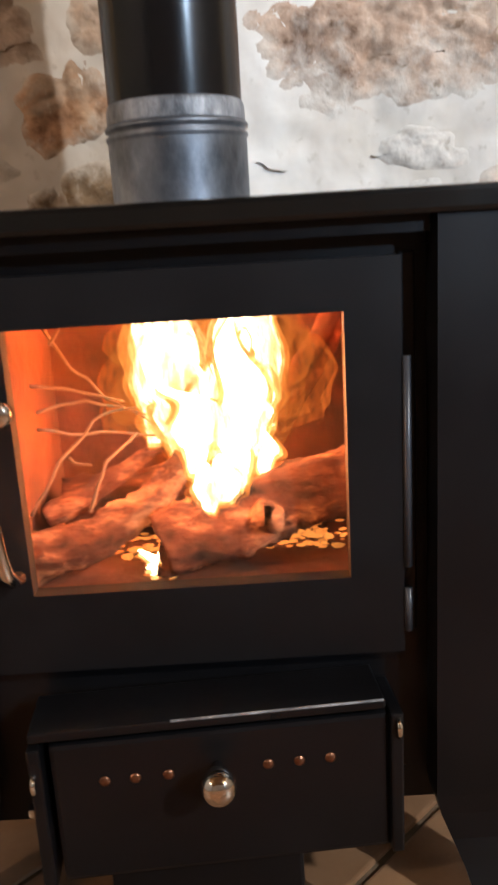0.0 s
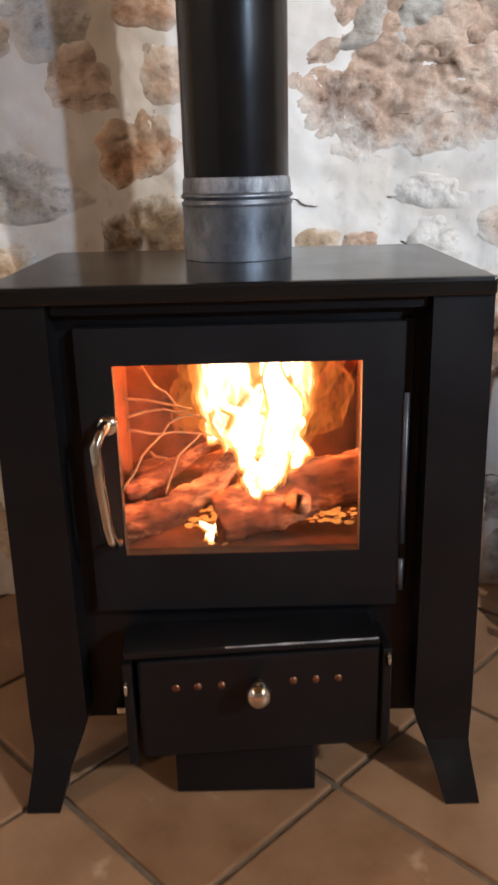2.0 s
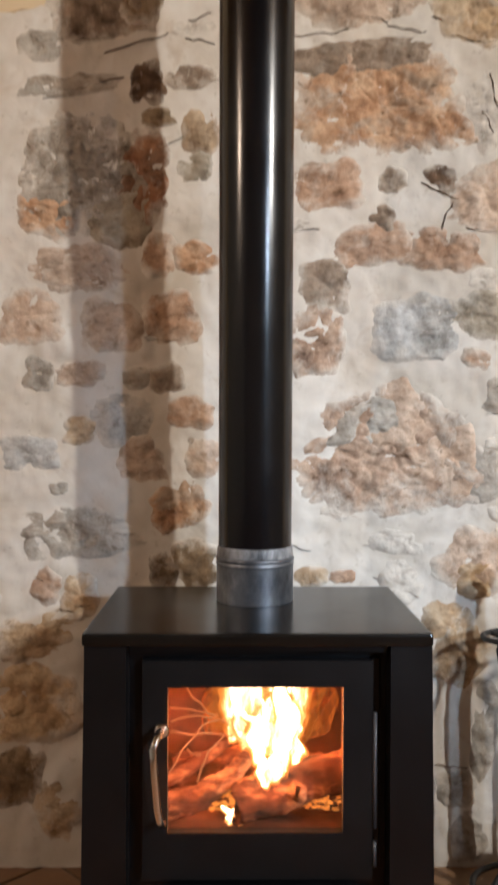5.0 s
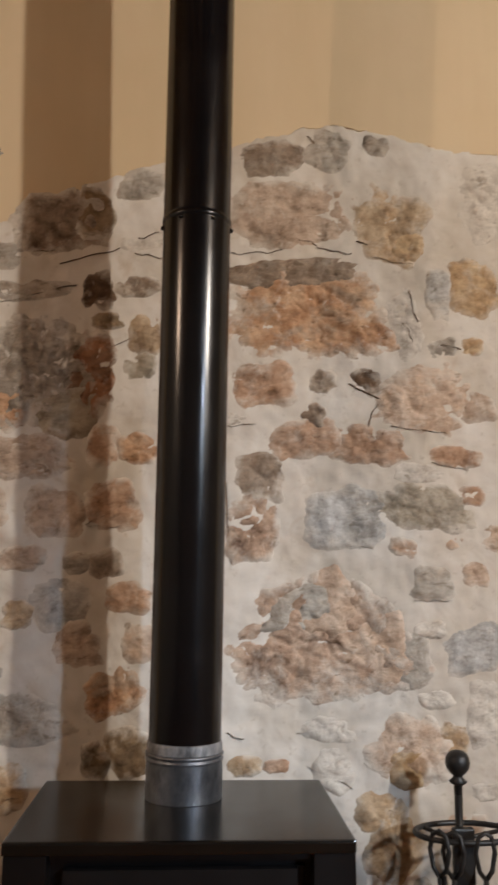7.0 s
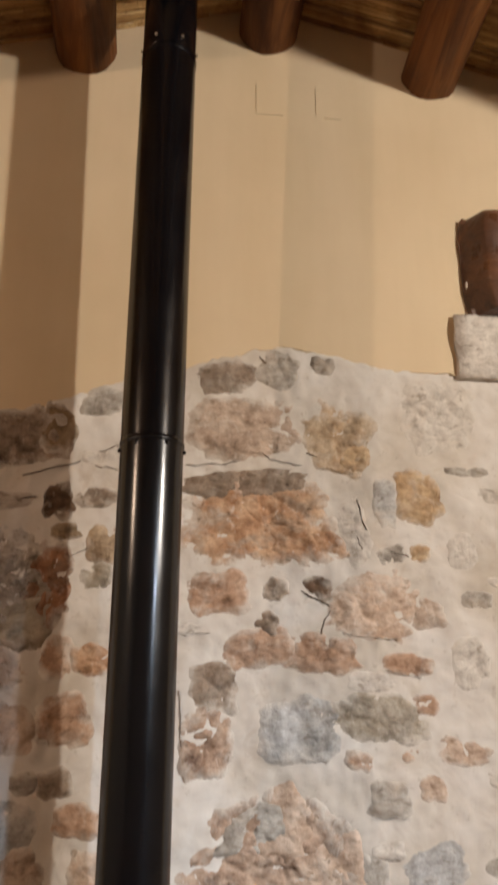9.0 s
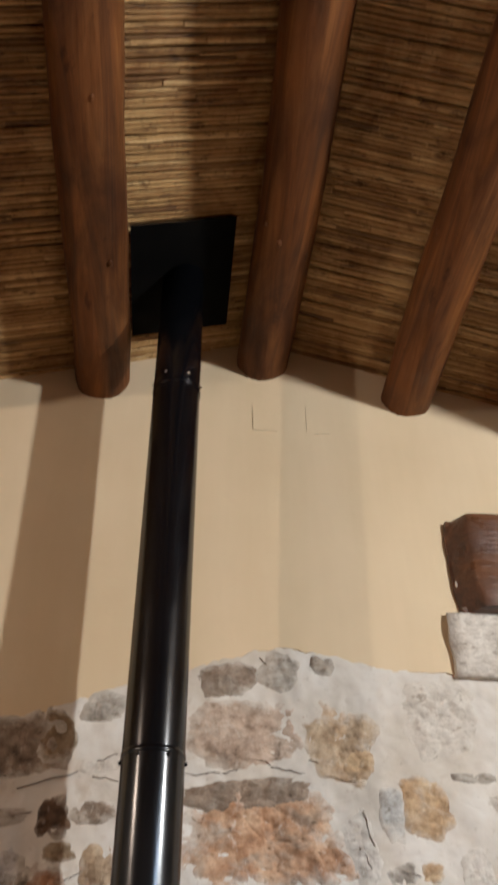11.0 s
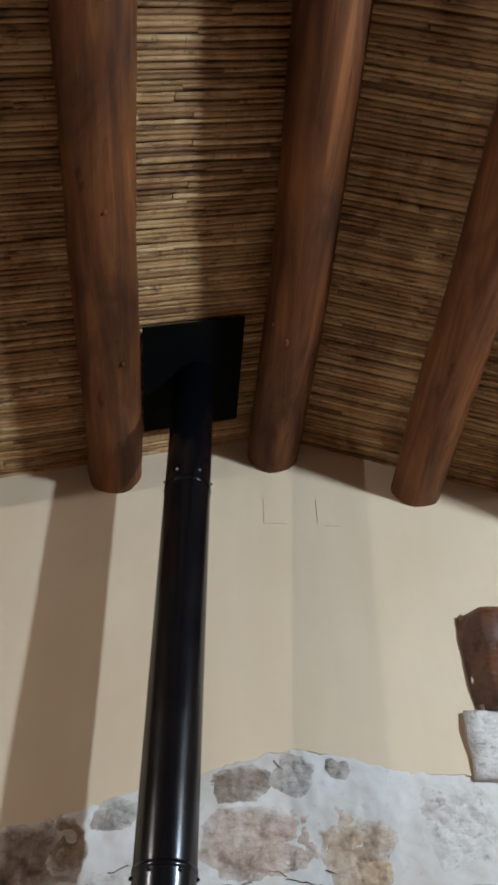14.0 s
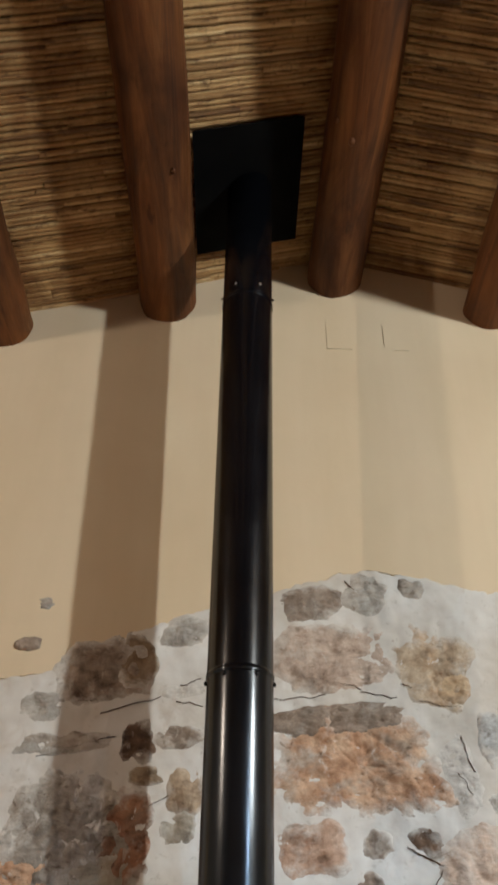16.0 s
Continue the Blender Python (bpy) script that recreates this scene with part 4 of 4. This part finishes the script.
def crevice(x0, z0, x1, z1, wide=0.0016):
    """A thin raised strip, coloured dark for the shade in a gap beside a stone."""
    rng = random.Random(x0 * 991 + z0 * 37)
    bm = bmesh.new()
    n, rows = 14, []
    a, b = Vector((x0, 0, z0)), Vector((x1, 0, z1))
    across = Vector((-(b - a).z, 0, (b - a).x)).normalized()
    for i in range(n + 1):
        q = i / n
        p = a.lerp(b, q) + across * (0.005 * noise.noise(Vector((x0 * 50, q * 3, z0 * 50))) + 0.002 * noise.noise(Vector((x0 * 50, q * 13, z0))))
        h = wide * (0.1 + 0.9 * math.sin(math.pi * q)) * rng.uniform(0.5, 1.3)
        rows.append([bm.verts.new((v.x, y, v.z)) for v, y in ((p - across * h, WALL - relief(p.x, p.z) + 0.004), (p, WALL - relief(p.x, p.z) - 0.0045), (p + across * h, WALL - relief(p.x, p.z) + 0.004))])
    for c, d in zip(rows, rows[1:]):
        bm.faces.new((c[0], c[1], d[1], d[0])), bm.faces.new((c[1], c[2], d[2], d[1]))
    return part("crevice", bm, CREVICE_SHADE, north_wall, "raised dark strip for the shade in a mortar gap")


crevice(0.262, 1.883, 0.331, 1.806, 0.0024)
crevice(0.388, 1.869, 0.428, 1.853, 0.0009)
crevice(0.095, 1.606, 0.208, 1.613, 0.0005)
crevice(0.183, 1.654, 0.283, 1.626, 0.0009)
crevice(0.281, 1.622, 0.357, 1.612, 0.0005)
crevice(0.367, 1.641, 0.391, 1.631, 0.0018)
crevice(0.403, 1.604, 0.491, 1.594, 0.0006)
crevice(0.466, 1.462, 0.488, 1.421, 0.0018)
crevice(0.482, 1.534, 0.496, 1.463, 0.0005)
crevice(0.540, 1.417, 0.590, 1.408, 0.0018)
crevice(0.349, 1.326, 0.425, 1.289, 0.0042)
crevice(0.409, 1.289, 0.389, 1.236, 0.0015)
crevice(0.266, 1.261, 0.306, 1.238, 0.0021)
crevice(0.434, 1.237, 0.555, 1.225, 0.0006)
crevice(0.096, 1.231, 0.154, 1.237, 0.0005)
crevice(0.521, 1.163, 0.601, 1.150, 0.0005)
crevice(0.096, 1.122, 0.110, 0.950, 0.0004)
crevice(0.291, 0.995, 0.395, 0.983, 0.0004)
crevice(0.293, 0.726, 0.329, 0.737, 0.0036)
crevice(0.322, 0.720, 0.329, 0.695, 0.0009)
crevice(0.241, 0.628, 0.293, 0.626, 0.0008)
crevice(0.263, 0.564, 0.352, 0.526, 0.0008)
crevice(0.104, 0.626, 0.139, 0.614, 0.0005)
crevice(0.480, 0.884, 0.555, 0.883, 0.0004)
crevice(-0.260, 1.569, -0.136, 1.605, 0.0008)
crevice(-0.377, 1.480, -0.222, 1.524, 0.0008)
crevice(-0.316, 1.592, -0.272, 1.596, 0.0008)
crevice(-0.105, 1.594, -0.048, 1.587, 0.0004)
crevice(-0.098, 1.629, -0.055, 1.644, 0.0009)
crevice(-0.342, 1.241, -0.287, 1.268, 0.0018)
crevice(-0.356, 1.135, -0.305, 1.145, 0.0007)
crevice(-0.306, 1.041, -0.248, 1.022, 0.0005)
crevice(-0.178, 1.019, -0.085, 1.024, 0.0007)
crevice(-0.183, 1.026, -0.116, 1.056, 0.0018)
crevice(-0.217, 0.762, -0.148, 0.773, 0.0006)
crevice(-0.151, 1.388, -0.106, 1.409, 0.0005)
crevice(-0.351, 0.500, -0.312, 0.498, 0.0015)
crevice(-0.315, 0.507, -0.282, 0.509, 0.0036)
crevice(0.376, 0.498, 0.435, 0.481, 0.0008)
crevice(0.382, 0.198, 0.448, 0.191, 0.0006)
crevice(-0.391, 0.567, -0.353, 0.533, 0.0018)


# ---- floor tiles ----
def tile_mesh(size):
    bm = boxes((-size / 2, size / 2, -size / 2, size / 2, -0.012, 0.0), bevel=0.003)
    return finish("tile", bm, TILE)


def lay_tiles():
    rng = random.Random(3)
    pitch, gap = 0.228, 0.0075
    mesh = tile_mesh(pitch - gap)
    rest = bmesh.new()
    d = Vector((math.sqrt(0.5), math.sqrt(0.5)))
    e = Vector((-d.y, d.x))
    start = Vector((-0.037, 0.457)) + (d + e) * pitch / 2
    for i in range(-24, 25):
        for j in range(-24, 25):
            c = start + d * i * pitch + e * j * pitch
            if not (WEST - 0.1 < c.x < EAST + 0.1 and SOUTH - 0.1 < c.y < WALL + 0.12):
                continue
            if abs(c.x) < 1.3 and c.y > -1.2:
                ob = new("tile", mesh)
                ob.parent = floor_slab
                ob.matrix_world = pose(c.x, c.y, rng.uniform(-0.0006, 0.0004), 0, 0, 45 + rng.uniform(-0.25, 0.25))
            else:
                h = (pitch - gap) / 2
                rest.faces.new([rest.verts.new((*(c + d * a * h + e * b * h), 0)) for a, b in ((-1, -1), (1, -1), (1, 1), (-1, 1))])
    tagged(part("far_tiles", rest, TILE, floor_slab), kind="stuff")


lay_tiles()

# ---- wooden lintel and the block under it ----
def lintel():
    bm = bmesh.new()
    z0, z1, back = 2.016, 2.30, WALL + 0.05
    outline = ((0.784, back), (0.779, 1.07), (0.782, 1.06), (0.793, 1.045), (0.804, 1.03), (0.815, 1.014), (0.823, 1.003), (0.828, 1.0), (0.86, 0.997), (0.95, 0.996), (1.2, 1.0), (1.5, 1.0), (1.5, back))
    rings = []
    for k in range(17):
        q = k / 16
        dish = 0.02 * math.sin(math.pi * q)
        round_off = 0.02 * abs(2 * q - 1) ** 6
        ring = []
        for x, y in outline:
            lump = 0.004 * noise.noise(Vector((x * 14, y * 14, q * 5)))
            shrink = round_off if y < 1.06 else 0
            ring.append(bm.verts.new((x + (round_off * 0.5 + lump if x < 0.85 else 0), y + (dish * 0.7 if y < 1.065 else 0) + shrink + lump, z0 + (z1 - z0) * q)))
        rings.append(ring)
    for low, high in zip(rings, rings[1:]):
        for k in range(len(outline)):
            m = (k + 1) % len(outline)
            bm.faces.new((low[k], low[m], high[m], high[k]))
    bm.faces.new(rings[0][::-1]), bm.faces.new(rings[-1])
    ob = thing("wooden_lintel", 0.9, WALL, z0, "dark brown varnished wooden lintel built into the wall", "lintel")
    log_end = part("beam", bm, LINTEL, ob, "", True)
    log_end.data.set_sharp_from_angle(angle=radians(32))
    chip = bmesh.new()
    bmesh.ops.create_icosphere(chip, subdivisions=2, radius=0.012)
    for v in chip.verts:
        v.co = Vector((0.786 + v.co.x * 0.35, 1.064 + v.co.y * 0.4, 2.1 + v.co.z * (1 + 0.4 * noise.noise(v.co * 70))))
    part("plaster_splash", chip, MORTAR, ob, "splash of pale plaster")


lintel()
blk = bmesh.new()
box(blk, 0.742, 1.45, 1.062, WALL + 0.02, 1.845, 2.016)
bmesh.ops.subdivide_edges(blk, edges=blk.edges[:], cuts=14, use_grid_fill=True)
for v in blk.verts:
    g = v.co * 16
    v.co += Vector((0.014 * noise.noise(g) if v.co.x < 0.8 else 0, 0.01 * noise.noise(g + Vector((5, 0, 0))) if v.co.y < WALL else 0, 0.004 * noise.noise(g * 2)))
part("stone", blk, STONES["lime"], north_wall, "squared limewashed block under the lintel", True)

# hairline cracks of a patched square in the plaster
for x0, x1, z0, z1 in ((0.257, 0.2574, 2.616, 2.717), (0.258, 0.33, 2.6154, 2.616), (0.421, 0.4213, 2.625, 2.716), (0.443, 0.49, 2.6137, 2.6142)):
    y = WALL - 0.0023 - 0.004 * noise.noise(Vector(((x0 + x1) * 1.05, 7, (z0 + z1) * 1.05)))
    tagged(new("plaster_crack", finish("plaster_crack", boxes((x0, x1, y - 0.002, y + 0.004, z0, z1)), HAIRLINE)), "hairline crack around a patch in cream plaster", "crack", "plaster cracks", "structure")

# ---- fireside tools ----
TX, TY = 0.524, 0.97
stand = thing("fireside_tool_stand", TX, TY, 0, "black wrought-iron stand holding fireside tools beside stove", "tool stand")
part("post", tube([(TX, TY, 0.03), (TX, TY, 0.3), (TX, TY, 0.55)], 0.0075, 14), IRON, stand, "", True)
part("finial", turned([(0.002, 0.557), (0.013, 0.559), (0.0165, 0.563), (0.009, 0.57), (0.0085, 0.573), (0.0145, 0.578), (0.0205, 0.586), (0.0225, 0.595), (0.021, 0.605), (0.0165, 0.612), (0.009, 0.6165), (0.002, 0.618)], 28, (TX, TY)), IRON, stand, "round ball finial", True)
part("neck", turned([(0.0075, 0.54), (0.0075, 0.556), (0.012, 0.559)], 20, (TX, TY)), IRON, stand, "", True)
part("hanging_ring", tube([(TX + 0.012 + 0.092 * math.cos(a), TY + 0.06 * math.sin(a), 0.475) for a in (2 * math.pi * k / 40 for k in range(41))], 0.0052, 10), IRON, stand, "", True)
for a in (20, 140, 260):
    part("ring_arm", tube([(TX, TY, 0.46), (TX + 0.04 * math.cos(radians(a)), TY + 0.04 * math.sin(radians(a)), 0.466), (TX + 0.012 + 0.092 * math.cos(radians(a)), TY + 0.06 * math.sin(radians(a)), 0.475)], 0.004, 8), IRON, stand, "", True)
part("base_ring", tube([(TX + 0.1 * math.cos(a), TY - 0.02 + 0.085 * math.sin(a), 0.028) for a in (2 * math.pi * k / 40 for k in range(41))], 0.006, 10), IRON, stand, "", True)
for a in (210, 330, 90):
    c, s = math.cos(radians(a)), math.sin(radians(a))
    pts = [(TX + c * r, TY - 0.01 + s * r * 0.85, z) for r, z in ((0.0, 0.06), (0.03, 0.075), (0.07, 0.06), (0.1, 0.03), (0.115, 0.008), (0.13, 0.007), (0.135, 0.018), (0.125, 0.026))]
    part("scroll_foot", tube(pts, 0.006, 10), IRON, stand, "", True)


def tool(name, angle, end, label, category):
    """A tool with a bent loop handle, hung over the ring."""
    a = radians(angle)
    x, y = TX + 0.012 + 0.094 * math.cos(a), TY + 0.062 * math.sin(a)
    ob = thing(name, x, y, 0.475, label, category, "fireside tools")
    side = Vector((-math.sin(a), math.cos(a), 0))
    p = lambda s, z, out=0: Vector((x + out * math.cos(a), y + out * math.sin(a), 0)) + side * s + Vector((0, 0, z))
    part("loop_handle", tube([p(0, 0.415), p(-0.012, 0.430), p(-0.018, 0.46), p(-0.012, 0.485), p(0, 0.492), p(0.012, 0.485), p(0.018, 0.46), p(0.012, 0.430), p(0, 0.415)], 0.0042, 10), IRON, ob, "", True)
    part("rod", tube([p(0, 0.417), p(0, 0.3), p(0, 0.14)], 0.0048, 10), IRON, ob, "", True)
    bm = bmesh.new()
    if end == "brush":
        box(bm, x - 0.018, x + 0.018, y - 0.014, y + 0.014, 0.07, 0.15, 0.003)
    elif end == "shovel":
        box(bm, x - 0.04, x + 0.04, y - 0.006, y + 0.006, 0.05, 0.15, 0.004)
    elif end == "tongs":
        tube([p(0.008, 0.42), p(0.014, 0.3), p(0.012, 0.1)], 0.004, 8, bm)
    else:
        tube([p(0, 0.15), p(0, 0.07), p(0.012, 0.06), p(0.024, 0.075)], 0.0048, 8, bm)
    part({"brush": "brush_head", "shovel": "blade", "tongs": "jaw"}.get(end, "hook"), bm, IRON, ob)
    return ob


tool("fire_poker", 244, "hook", "black iron poker hung on a ring stand", "poker")
tool("fire_tongs", 228, "tongs", "black iron tongs hung on a ring stand", "tongs")
tool("hearth_brush", 278, "brush", "black hearth brush hung on a ring stand", "brush")
tool("ash_shovel", 318, "shovel", "black iron ash shovel hung on a ring stand", "shovel")
part("tool_sleeve", boxes((TX - 0.019, TX + 0.019, TY - 0.03, TY - 0.012, 0.1, 0.49), bevel=0.004), IRON, stand)
